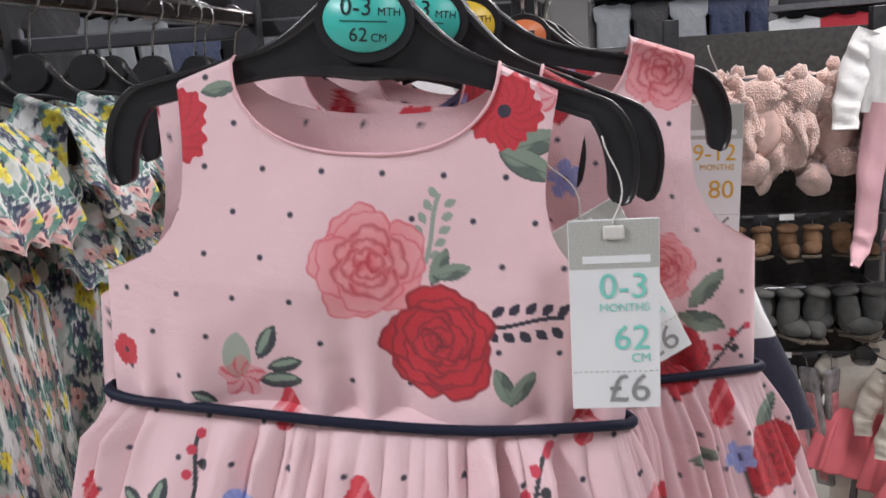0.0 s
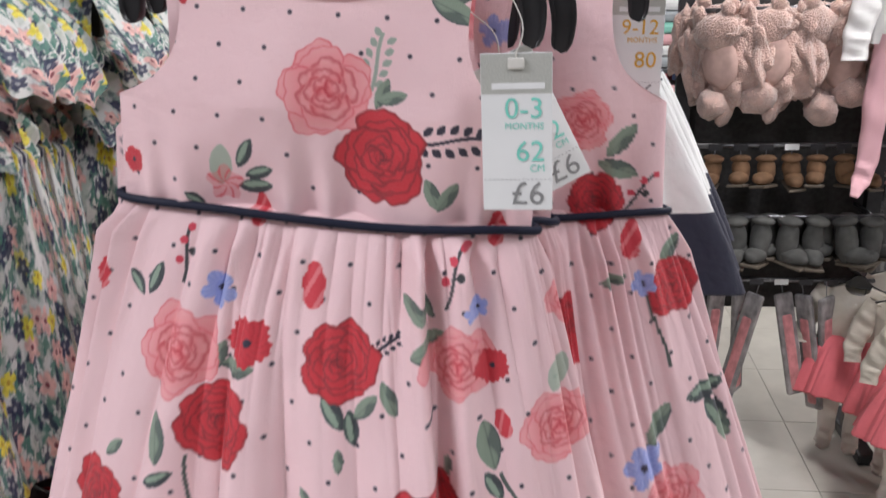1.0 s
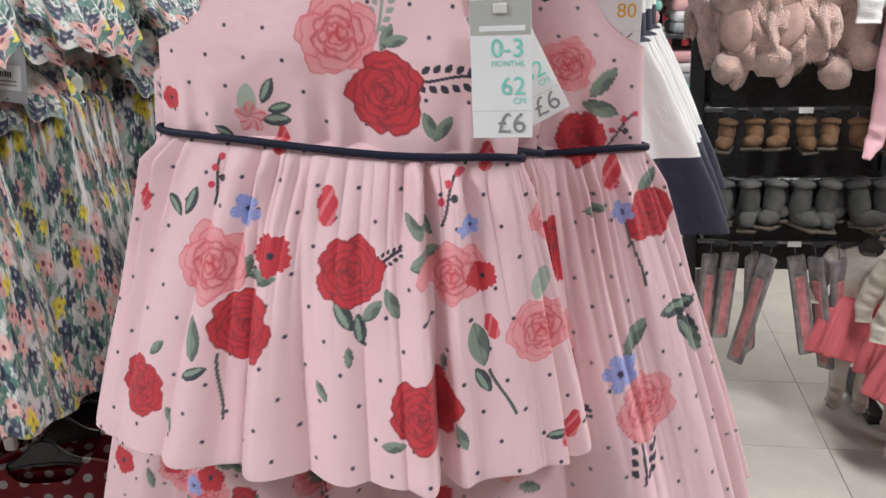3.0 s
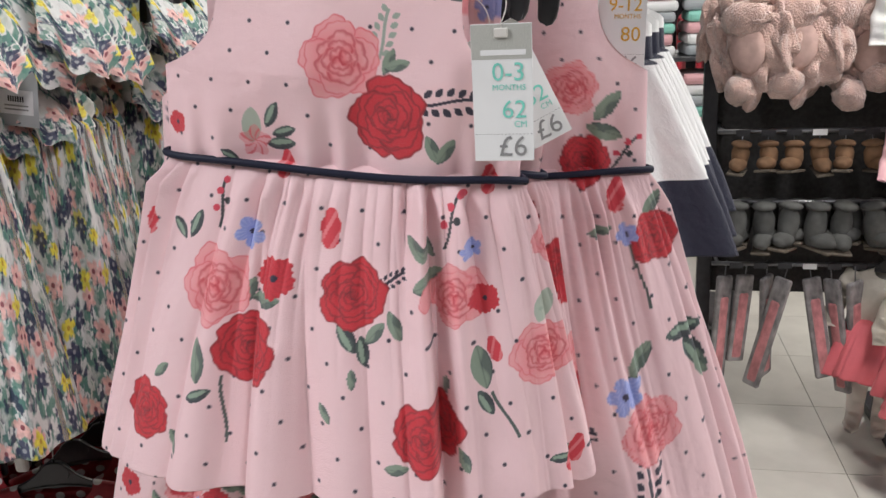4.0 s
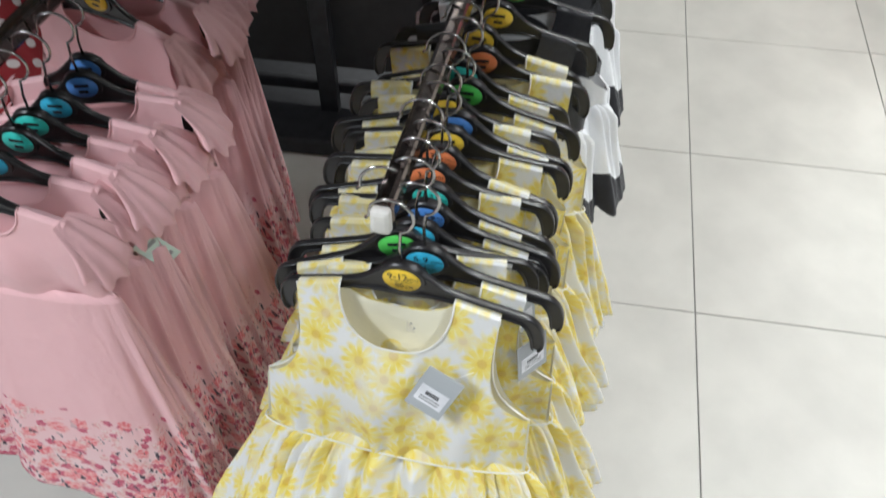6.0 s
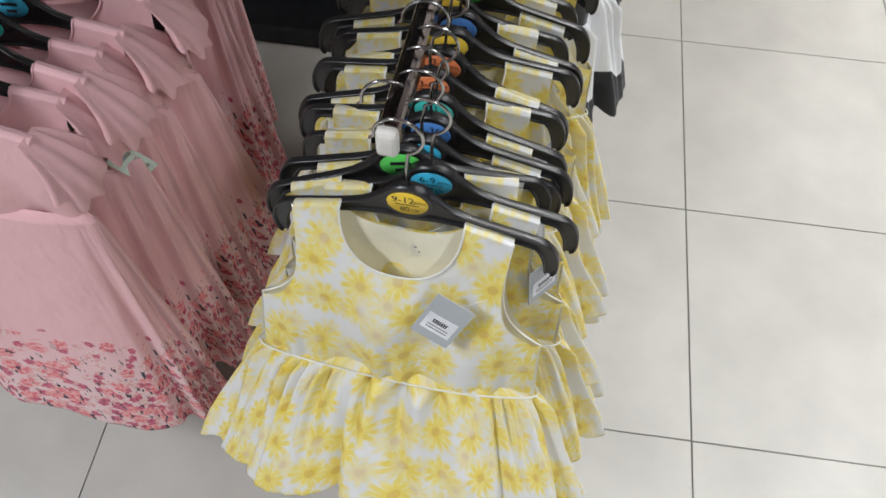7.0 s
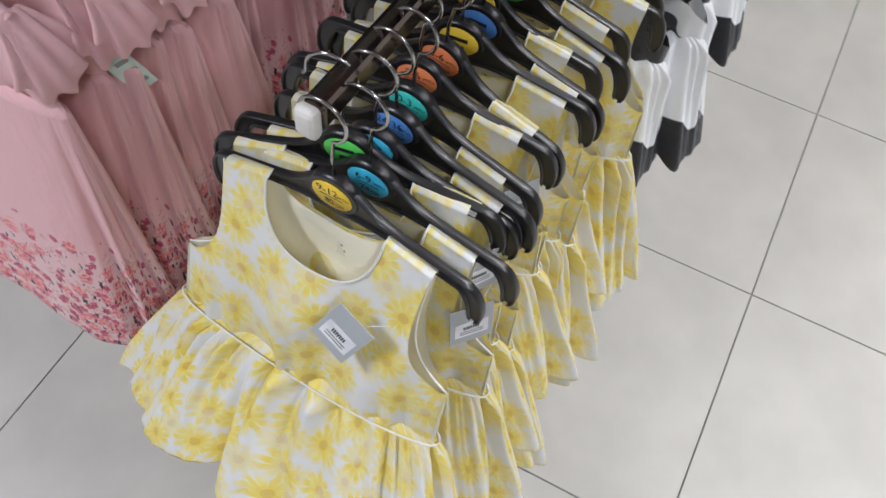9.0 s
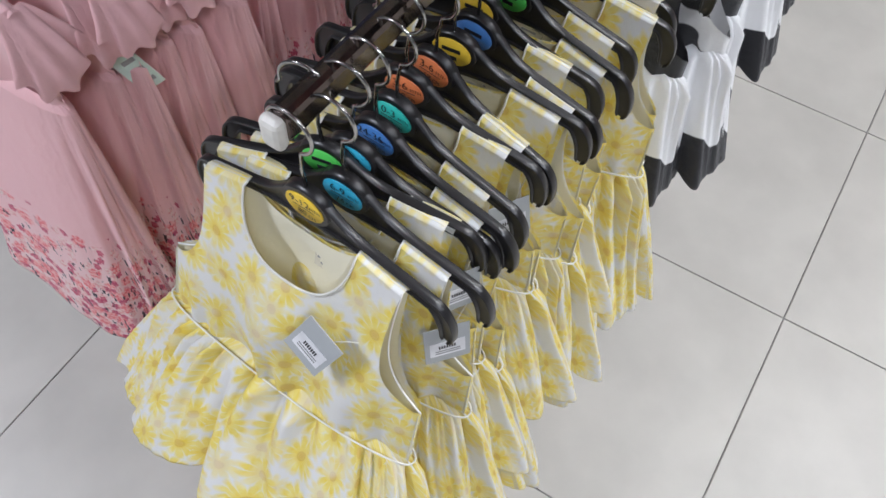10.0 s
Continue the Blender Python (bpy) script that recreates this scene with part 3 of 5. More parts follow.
    def poppy(self, cx, cz, r, rot):
        i, a, b = self.near(cx, cz, r, rot)
        q, t = np.hypot(a, b), np.arctan2(b, a)
        m = q < 0.82 + 0.16 * np.abs(np.sin(2.5 * t)) + 0.05 * np.sin(17 * t)
        self.mix(i, m, (0.60, 0.018, 0.035))
        self.mix(i, m & (np.sin(13 * t + 4 * np.sin(5 * q)) > 0.72) & (q > 0.25), (0.36, 0.008, 0.02), 0.4)
        self.mix(i, q < 0.17, (0.012, 0.014, 0.04))

    def tulip(self, cx, cz, r, rot):
        i, a, b = self.near(cx, cz, r * 1.4, rot)
        m = (a * a + (b * 1.9) ** 2) < 0.8 + 0.1 * np.sin(9 * a)
        self.mix(i, m, (0.64, 0.03, 0.05))
        self.mix(i, m & (np.sin(9 * b + 5 * a) > 0.6), (0.80, 0.25, 0.27), 0.7)

    def blue(self, cx, cz, r, rot):
        i, a, b = self.near(cx, cz, r, rot)
        q, t = np.hypot(a, b), np.arctan2(b, a)
        m = q < 0.55 + 0.45 * np.abs(np.sin(2.5 * t)) ** 0.7
        self.mix(i, m, (0.30, 0.36, 0.72))
        self.mix(i, m & (q > 0.35) & (np.sin(20 * t) > 0.3), (0.42, 0.48, 0.80), 0.7)
        self.mix(i, q < 0.17, (0.02, 0.02, 0.06))

    def leaf(self, cx, cz, r, rot, pale=(0.22, 0.30, 0.22), dark=(0.03, 0.055, 0.06)):
        i, a, b = self.near(cx, cz, r, rot)
        w = 0.42 * np.clip(1 - a * a, 0, 1) ** 0.8
        m = (np.abs(b) < w) & (np.abs(a) < 1)
        self.mix(i, m, pale)
        shade = np.clip((0.02 + 0.10 * np.sin(5 * a + 9 * cx) - b) / 0.16, 0, 1)
        vein = np.clip(1 - np.abs(b) / 0.045, 0, 1) + np.clip(1 - np.abs(w - np.abs(b)) / 0.07, 0, 1) * (b < 0.1)
        self.mix(i, m * np.clip(0.75 * shade ** 2 + 0.6 * vein, 0, 1), dark, 0.9)

    def leaf_pale(self, cx, cz, r, rot):
        i, a, b = self.near(cx, cz, r, rot)
        self.mix(i, (np.abs(b) < 0.55 * np.clip(1 - a * a, 0, 1) ** 0.7) & (np.abs(a) < 1), (0.36, 0.46, 0.36), 0.9)

    def leaf_dark(self, cx, cz, r, rot):
        self.leaf(cx, cz, r, rot, (0.05, 0.09, 0.08), (0.012, 0.016, 0.03))
        i, a, b = self.near(cx, cz, r, rot)
        self.mix(i, (np.abs(b - 0.1) < 0.16 * np.clip(1 - a * a, 0, 1)) & (np.abs(a) < 0.7), (0.26, 0.36, 0.27))

    def stem(self, cx, cz, r, rot, ink=(0.06, 0.09, 0.08)):
        i, a, b = self.near(cx, cz, r, rot)
        self.mix(i, (np.abs(b - 0.1 * np.sin(2 * a)) < 0.0011 / r) & (np.abs(a) < 1), ink)

    def sprig(self, cx, cz, r, rot, ink=(0.012, 0.014, 0.035)):
        self.stem(cx, cz, r, rot, ink)
        c, s = math.cos(rot), math.sin(rot)
        for k in range(5):
            u = -0.62 + 0.38 * k
            for side in (-1, 1):
                px, pz = u + 0.07 * side, side * (0.36 - 0.10 * abs(u))
                i, a, b = self.near(cx + r * (px * c - pz * s), cz + r * (px * s + pz * c), r * 0.19, rot + side * 0.8)
                self.mix(i, (np.abs(b) < 0.62 * np.clip(1 - a * a, 0, 1)) & (np.abs(a) < 1), ink)

    def sprig_pale(self, cx, cz, r, rot):
        self.sprig(cx, cz, r, rot, (0.33, 0.40, 0.33))

    def twig(self, cx, cz, r, rot):
        self.stem(cx, cz, r, rot, (0.02, 0.03, 0.035))
        c, s = math.cos(rot), math.sin(rot)
        for k, (u, v) in enumerate(((1.0, 0.0), (0.5, 0.2), (0.15, -0.2), (-0.2, 0.22))):
            i, a, b = self.near(cx + r * (u * c - v * s), cz + r * (u * s + v * c), r * 0.15, 0)
            self.mix(i, a * a + b * b < 1, (0.66, 0.04, 0.08) if k != 2 else (0.02, 0.03, 0.035))

    def scatter(self, n, x0, x1, z0, z1):
        kinds = (self.red_rose, self.pink_rose, self.leaf, self.leaf_dark, self.poppy, self.blue, self.sprig, self.leaf, self.tulip)
        size = (0.021, 0.022, 0.010, 0.009, 0.013, 0.010, 0.015, 0.009, 0.010)
        for k in range(n):
            j = k % len(kinds)
            kinds[j](self.rs.uniform(x0, x1), self.rs.uniform(z0, z1), size[j], self.rs.uniform(0, 6.28))


def front_print(x, z, y):
    """The front dress of the rail: big roses on the chest, bouquets on the skirt."""
    p = Print(x, z, 5)
    p.leaf(0.0789, -0.0360, 0.0147, 0.3)
    p.leaf(0.0773, -0.0457, 0.0147, -0.4)
    p.leaf(-0.0683, -0.0153, 0.0090, 0.2)
    p.sprig_pale(0.0343, -0.0762, 0.0168, 1.3)
    p.leaf(0.0381, -0.0943, 0.0097, 1.2)
    p.leaf(0.0440, -0.0965, 0.0097, 0.3)
    p.sprig(0.0779, -0.1191, 0.0200, 0.05)
    p.leaf(0.0707, -0.1516, 0.0106, 2.0)
    p.leaf(0.0794, -0.1530, 0.0106, 1.0)
    p.leaf_pale(-0.0605, -0.1436, 0.0130, 1.5)
    p.leaf_dark(-0.0450, -0.1351, 0.0106, 1.1)
    p.leaf_dark(-0.0364, -0.1468, 0.0097, 0.3)
    p.leaf_dark(-0.0391, -0.1557, 0.0115, 0.1)
    p.leaf_dark(-0.0988, -0.2161, 0.0109, 1.2)
    p.leaf_dark(-0.1120, -0.2203, 0.0092, 2.2)
    p.twig(-0.0804, -0.2006, 0.0171, 1.45)
    p.leaf(-0.0532, -0.2578, 0.0109, 1.2)
    p.leaf(-0.0394, -0.2614, 0.0119, 0.1)
    p.leaf(-0.1188, -0.3223, 0.0083, 0.8)
    p.leaf(-0.1044, -0.3713, 0.0083, 2.0)
    p.leaf(-0.0873, -0.3086, 0.0155, 1.7)
    p.leaf_dark(-0.0841, -0.3321, 0.0102, 0.4)
    p.stem(-0.0659, -0.3425, 0.0245, 1.6)
    p.leaf_dark(0.0226, -0.2795, 0.0129, 2.2)
    p.leaf_dark(0.0348, -0.2888, 0.0109, 1.8)
    p.leaf(0.0423, -0.2755, 0.0109, 0.9)
    p.sprig(0.0499, -0.2398, 0.0106, 0.5)
    p.leaf(0.0564, -0.2686, 0.0109, 2.1)
    p.leaf(0.0675, -0.2166, 0.0119, 2.5)
    p.leaf(0.0776, -0.2369, 0.0129, 0.6)
    p.twig(0.0882, -0.1980, 0.0187, 1.3)
    p.leaf(0.0292, -0.3073, 0.0073, 1.7)
    p.leaf(0.0933, -0.3089, 0.0073, 1.5)
    p.leaf(0.1122, -0.3542, 0.0092, 2.1)
    p.leaf(0.0671, -0.3612, 0.0092, 0.2)
    p.leaf(0.1172, -0.2948, 0.0155, 1.9)
    p.leaf_dark(0.1225, -0.3184, 0.0102, 2.2)
    p.stem(0.1365, -0.3269, 0.0187, 2.1)
    p.leaf_dark(-0.0770, -0.1653, 0.0066, 2.6)
    p.leaf_pale(0.1547, -0.2558, 0.0109, 1.4)
    p.leaf_pale(0.1478, -0.1820, 0.0083, 1.5)
    p.sprig(0.1852, -0.2838, 0.0123, 1.0)
    p.leaf_dark(0.1772, -0.3615, 0.0083, 0.2)
    p.leaf(0.0115, -0.3326, 0.0083, 2.3)
    p.pink_rose(0.0052, -0.0937, 0.0286, 0.4)
    p.red_rose(0.0390, -0.1314, 0.0291, 0.2)
    p.poppy(0.0656, -0.0216, 0.0180, 0.5)
    p.blush(0.0883, -0.0132, 0.0099, 0)
    p.poppy(-0.0935, -0.0330, 0.0215, 0)
    p.blush(-0.0585, -0.1552, 0.0122, 0)
    p.poppy(-0.1208, -0.1466, 0.0087, 0)
    p.blue(-0.0555, -0.2176, 0.0116, 0.3)
    p.pink_rose(-0.0773, -0.2559, 0.0271, 0.8)
    p.poppy(-0.0332, -0.2451, 0.0151, 0.2)
    p.red_rose(-0.0511, -0.2963, 0.0250, 1.0)
    p.tulip(-0.1373, -0.2189, 0.0078, 1.5)
    p.red_rose(-0.1299, -0.3544, 0.0218, 2.0)
    p.red_rose(0.0238, -0.2507, 0.0250, 0.6)
    p.tulip(0.0043, -0.2094, 0.0111, 1.6)
    p.pink_rose(0.0954, -0.2477, 0.0212, 1.5)
    p.blue(0.1026, -0.2167, 0.0066, 0)
    p.poppy(0.1147, -0.2498, 0.0106, 0.3)
    p.tulip(0.1246, -0.2835, 0.0073, 2.0)
    p.red_rose(0.0858, -0.3370, 0.0242, 2.6)
    p.tulip(0.1096, -0.1709, 0.0078, 1.6)
    p.tulip(-0.0354, -0.1701, 0.0078, 1.6)
    p.pink_rose(0.1581, -0.2871, 0.0218, 0.1)
    p.pink_rose(0.1573, -0.2113, 0.0151, 0.9)
    p.tulip(0.1869, -0.3614, 0.0085, 1.4)
    rest = Print(x, z, 9)
    rest.scatter(30, -0.17, 0.17, -0.38, 0.0)
    back = y > 0.004
    p.c[back] = rest.c[back]
    return p.c


def second_print(x, z, y):
    p = Print(x, z, 15)
    p.scatter(10, -0.20, 0.05, -0.40, -0.02)
    p.scatter(34, -0.24, 0.10, -0.52, -0.36)
    p.leaf(0.1164, -0.1510, 0.0155, 0.8)
    p.leaf(0.1143, -0.1712, 0.0155, 2.8)
    p.twig(0.1297, -0.1897, 0.0182, 0.8)
    p.leaf(0.1523, -0.2300, 0.0120, 1.0)
    p.sprig(0.1521, -0.4291, 0.0215, 1.57)
    p.leaf_dark(0.1795, -0.3297, 0.0155, 0.2)
    p.leaf_dark(0.1880, -0.3482, 0.0155, 2.2)
    p.leaf(0.1440, -0.3464, 0.0155, 1.0)
    p.leaf(0.1113, -0.2474, 0.0095, 0.1)
    p.stem(0.1442, -0.2828, 0.0269, 1.8)
    p.leaf(0.1935, -0.3585, 0.0120, 2.0)
    p.pink_rose(0.0930, -0.0200, 0.0230, 0.9)
    p.pink_rose(0.0892, -0.1349, 0.0215, 0.4)
    p.red_rose(0.0988, -0.1935, 0.0215, 0.2)
    p.tulip(0.1241, -0.2218, 0.0111, 1.5)
    p.red_rose(0.1534, -0.2553, 0.0206, 1.2)
    p.blue(0.1333, -0.2513, 0.0096, 0.3)
    p.blue(0.1332, -0.3683, 0.0144, 0.1)
    p.pink_rose(0.1539, -0.3974, 0.0232, 1.1)
    return p.c


def third_print(x, z, y):
    p = Print(x + 0.008, z + 0.005, 25)
    p.scatter(230, -0.26, 0.26, -0.56, 0.0)
    return p.c


# ---- floor ----
TILE = mat("beige_stone_tile", (0.55, 0.525, 0.475), 0.42, vary=0.07, scale=7, bump=0.06, bump_scale=70)
GROUT = mat("grey_grout", (0.27, 0.262, 0.245), 0.8)
floor = tagged(new("floor", block("floor", (14, 14, 0.04), GROUT, 0, (1, 3, -0.0225))), "large beige stone floor tiles with thin grey joints", "floor", kind="structure")
tile_me = block("tile", (0.4976, 0.4976, 0.012), TILE, 0.001, (0, 0, -0.006))
for i in range(-6, 10):
    for j in range(-3, 14):
        part("tile", tile_me, floor).matrix_basis = Matrix.Translation((0.446 + 0.5 * i, 0.75 + 0.5 * j, 0.0002 * ((i * 7 + j * 3) % 3)))
outer = []
for i in range(-12, 16):
    for j in range(-8, 20):
        if not (-6 <= i < 10 and -3 <= j < 14):
            outer.append((0.446 + 0.5 * i, 0.75 + 0.5 * j))
oc = np.array([(x + dx * 0.2486, y + dy * 0.2486, 0.0) for x, y in outer for dx, dy in ((-1, -1), (1, -1), (1, 1), (-1, 1))])
part("far_tiles", mesh_from("far_tiles", oc, np.arange(len(oc)).reshape(-1, 4), TILE, smooth=False), floor)["kind"] = "stuff"

# ---- display rails and their stand ----


def rail(x0, y0, x1, y1, z, label):
    a, b = Vector((x0, y0, z)), Vector((x1, y1, z))
    ob = new("rail_arm")
    tagged(ob, label, "clothes rail", "display rails")
    d = b - a
    ob.matrix_basis = Matrix.Translation(a) @ Matrix.Rotation(math.atan2(-d.x, d.y), 4, "Z")
    part("bar", block("bar", (0.019, d.length, 0.029), RAILBAR, 0.006, (0, d.length / 2, -0.0145)), ob, "flat oval chrome bar with dark reflections in its colour")
    part("end_cap", block("end_cap", (0.0196, 0.012, 0.0296), CAPWHITE, 0.005, (0, -0.004, -0.0145)), ob, "white plastic end cap")
    return ob


# Chrome; the dark brown surroundings it mirrors are put into its base colour.
RAILBAR = mat("dark_reflection_chrome", (0.20, 0.165, 0.155), 0.16, 1.0, vary=0.1, scale=20, bump=0.02, bump_scale=120)
RZ, UZ = 0.894, 1.763
BACK = 1.95
rail(0.221, 0.848, 0.285, BACK, RZ, "chrome rail arm with a white end cap holding yellow dresses")
rail(-0.272, 0.86, -0.19, BACK, RZ - 0.01, "chrome rail arm holding pale pink dresses")
rail(0.236, 0.80, 0.285, BACK, UZ, "high chrome rail arm holding rose print dresses")
rail(-0.272, 0.86, -0.19, BACK, UZ, "high chrome rail arm holding meadow print dresses")
stand = tagged(new("display_stand"), "dark metal shop display stand with uprights and cross bars", "display stand")
for x in (-0.82, -0.68, -0.20, 0.29):
    part("upright", block("upright", (0.045, 0.03, 2.1), DARKMETAL, 0.003, (x, BACK + 0.017, 1.05)), stand)
for z in (0.10, RZ - 0.03, UZ - 0.03, 2.08):
    part("cross_bar", block("cross_bar", (1.18, 0.024, 0.028), DARKMETAL, 0.003, (-0.27, BACK + 0.046, z)), stand)
part("back_panel", block("back_panel", (1.0, 0.012, 0.95), mat("dark_board", (0.03, 0.028, 0.03), 0.7), 0.002, (-0.2, BACK + 0.068, 0.62)), stand)
part("foot", block("foot", (1.04, 0.34, 0.05), DARKMETAL, 0.006, (-0.19, BACK + 0.06, 0.026)), stand)


def trim(name, g, material, parent, r=0.0013, label=""):
    """Bound edge round the front of the neck."""
    pts = []
    for k in range(-22, 23):
        t = k / 22 * math.pi / 2
        v = g["neck_d"] * math.cos(t)
        x = g["neck_w"] * math.sqrt(max(0.0, 1 - (v / g["neck_d"]) ** 2.2)) ** 0.8 * (1 if k >= 0 else -1)
        dep = max(g["db"] * (0.28 + 0.72 * v / g["arm_d"]) * (1 - 0.42 * (v / g["bod"]) ** 2), 0.0062 * (1 - v / g["arm_d"])) * min(1, v / 0.003 + 0.02) ** 0.5
        pts.append((x, -dep - 0.0004, -v))
    return part(name, tube(name, pts, r, material, 6), parent, label)


def piping(g, parent, r=0.0028, material=None, label="dark navy satin piping", name="piping"):
    """A cord sewn round the waist seam."""
    pts = []
    for k in range(97):
        c, t = math.cos(2 * math.pi * k / 96), math.sin(2 * math.pi * k / 96)
        x = (g["ww"] + 0.0042) * math.copysign(abs(c) ** 0.85, c)
        y = (g["db"] * 0.72 + 0.0042) * math.copysign(abs(t) ** 0.8, t)
        pts.append((x, y, -g["bod"] + 0.0010 + 0.0008 * math.sin(k * 0.31) - 0.0010 * math.cos(k * 0.17)))
    return part(name, tube(name, pts, r, material or PIPING, 8), parent, label)


def loosened(g, **more):
    out = dict(g)
    out.update(more)
    return out


# ---- rose dresses on the high rail ----
GA = dict(bod=0.172, bw=0.132, ww=0.130, sw=0.0895, neck_w=0.0625, neck_d=0.043, neck_back=0.026, arm_d=0.107, drop=0.0115, db=0.026, skirt=0.222, hw=0.192, dh=0.085, dback=0.035, gather=0.0160, fade=2.8, amp=0.022, hem=0.004, lift=0.06, flare=0.9, folds=((7, 0.7), (12, 0.65), (19, 0.4)))
GC = dict(bod=0.205, bw=0.148, ww=0.148, sw=0.112, neck_w=0.076, neck_d=0.052, neck_back=0.03, arm_d=0.125, drop=0.013, db=0.026, skirt=0.308, hw=0.244, dh=0.132, dback=0.035, gather=0.015, fade=2.6, amp=0.026, flare=0.85, folds=((8, 0.7), (13, 0.6), (21, 0.35)))
GB = dict(bod=0.23, bw=0.15, ww=0.155, sw=0.105, neck_w=0.07, neck_d=0.05, neck_back=0.03, arm_d=0.13, drop=0.012, db=0.024, skirt=0.305, hw=0.232, gather=0.004, dh=0.060, dback=0.04, amp=0.010, flare=0.9, folds=((8, 0.6), (13, 0.5), (19, 0.3)))
NECK = -0.1175


def rose_dress(M, g, bod, sk, label):
    d = make_dress(M, g, label, bod, sk, "rose print dresses")
    piping(g, d)
    trim("neck_binding", g, PINKTRIM, d, 0.0008)
    return d


PINKTRIM = plain_cloth("pink_binding", (0.80, 0.47, 0.49))
GD = loosened(GA, hw=0.190, dh=0.03, dback=0.03, skirt=0.215)
bodA, skA = bodice_mesh("bodice", GA, ROSE, 0.0007, front_print, 2), skirt_mesh("skirt", GA, ROSE, 0.0007, front_print, 3)
bodC, skC = bodice_mesh("bodice", GC, ROSE, 0.0014, second_print, 12), skirt_mesh("skirt", GC, ROSE, 0.0014, second_print, 13)
bodB, skB = bodice_mesh("bodice", GB, ROSE, 0.004, third_print, 22), skirt_mesh("skirt", GB, ROSE, 0.0016, third_print, 23)
bodD, skD = bodice_mesh("bodice", GD, ROSE, 0.002, third_print, 32), skirt_mesh("skirt", GD, ROSE, 0.0018, third_print, 33)
MA = pose(0.2355, 0.831, UZ, 0, 5, 0)
hanger(MA, 0.124, "teal", "0-3", "62")
dA = rose_dress(MA @ pose(0, 0, NECK), GA, bodA, skA, "pale pink cotton baby dress printed with red roses and navy dots")
MD = pose(0.262, 0.878, UZ, 0, 8, -3)
hanger(MD, 0.124, "teal", "0-3", "62")
dD = rose_dress(MD @ pose(0, 0, NECK), GD, bodD, skD, "pink rose print baby dress close behind the front one")
MB = pose(0.222, 0.912, UZ, 0, 7, 3)
hanger(MB, 0.124, "blue")
rose_dress(MB @ pose(-0.012, 0, NECK - 0.005, 0, -4, 0), GB, bodB, skB, "long pink rose print dress hanging low behind the others")
MC = pose(0.262, 0.952, UZ, 0, 0, 0)
hanger(MC, 0.15, "yellow", "9-12", "80")
dC = rose_dress(MC @ pose(0.021, 0, NECK + 0.006), GC, bodC, skC, "larger pink rose print dress pushed to one side")
for k in range(5):
    M = pose(0.245 + 0.01 * (k % 3), 0.992 + 0.028 * k, UZ, 0, (3, -2, 4, 1, -3)[k], (2, -4, 3, 5, -2)[k])
    hanger(M, 0.124, ("green", "blue", "teal", "orange", "yellow")[k])
    rose_dress(M @ pose(0, 0, NECK), GD, bodD, skD, "pink rose print baby dress in the middle of the rail")

# price tags of the rose dresses
HEADBAR = block("bar", (1, 0.0004, 1), mat("silver_grey_print", (0.58, 0.59, 0.54), 0.3, 0.25), 0)
tag_lines = [("0-3", 0.0165, TEALINK, 0.0150, 0.0085, "RIGHT"), ("MONTHS", 0.0052, TEALINK, 0.0150, 0.0025, "RIGHT"), ("62", 0.0165, TEALINK, 0.0155, -0.0155, "RIGHT"), ("CM", 0.0058, TEALINK, 0.0155, -0.0215, "RIGHT"), ("£6", 0.0190, GREYINK, 0.0155, -0.0405, "RIGHT")]


TAGBAR = block("bar", (1, 0.0004, 1), PAPER, 0)


def rose_tag(dress, m, lines):
    t = price_tag(dress, m, PAPER, HEADBAR, lines)
    part("header", HEADBAR, t, "silver grey printed header").matrix_basis = Matrix.Translation((0, -0.00042, 0.0328)) @ Matrix.Diagonal((0.0384, 0.5, 0.0215, 1))
    part("clip", block("clip", (0.009, 0.002, 0.006), CAPWHITE, 0.0008, (0, -0.0016, 0.0385)), t)
    part("writing_bar", TAGBAR, t).matrix_basis = Matrix.Translation((0.001, -0.0007, 0.0262)) @ Matrix.Diagonal((0.029, 0.5, 0.0034, 1))
    for k in range(16):
        part("perforation", GREYBAR, t).matrix_basis = Matrix.Translation((-0.018 + 0.0024 * k, -0.0004, -0.0262)) @ Matrix.Diagonal((0.0013, 0.5, 0.0003, 1))
    return t


rose_tag(dA, pose(0.1185, -0.034, -0.1085, 3, -5, 0), tag_lines)
rose_tag(dD, pose(0.112, -0.034, -0.105, 0, -34, 16), tag_lines[2:])
amber = [("9-12", 0.0150, AMBERINK, 0.0160, 0.0085, "RIGHT"), ("MONTHS", 0.0052, AMBERINK, 0.0150, 0.0025, "RIGHT"), ("80", 0.0165, AMBERINK, 0.0155, -0.0155, "RIGHT"), ("£6", 0.0190, GREYINK, 0.0155, -0.0405, "RIGHT")]
rose_tag(dC, pose(0.128, 0.034, -0.088, 0, 2, 0), amber)

# ---- white and navy dresses at the back of the high rail ----
GW = dict(bod=0.13, bw=0.15, ww=0.152, sw=0.115, neck_w=0.07, neck_d=0.05, neck_back=0.03, arm_d=0.09, drop=0.013, db=0.024, skirt=0.205, hw=0.235, dh=0.10, dback=0.06, amp=0.034, gather=0.002, flare=0.9, folds=((3, 0.7), (6, 0.4)))
bodW, skW = bodice_mesh("bodice", GW, BAND, 0.005, None, 42), skirt_mesh("skirt", GW, BAND, 0.003, None, 43)
for k in range(8):
    M = pose(0.295 + 0.012 * min(k, 2), 1.21 + 0.10 * min(k, 2) + 0.08 * max(k - 2, 0), UZ, 0, 0, (2, -3, 3, -2, 4, -4, 1, -2)[k])
    hanger(M, 0.13, ("orange", "blue", "teal", "yellow", "green", "blue", "teal", "orange")[k])
    make_dress(M @ pose(0, 0, NECK), GW, "white dress with navy waistband and navy hem", bodW, skW, "white and navy dresses")

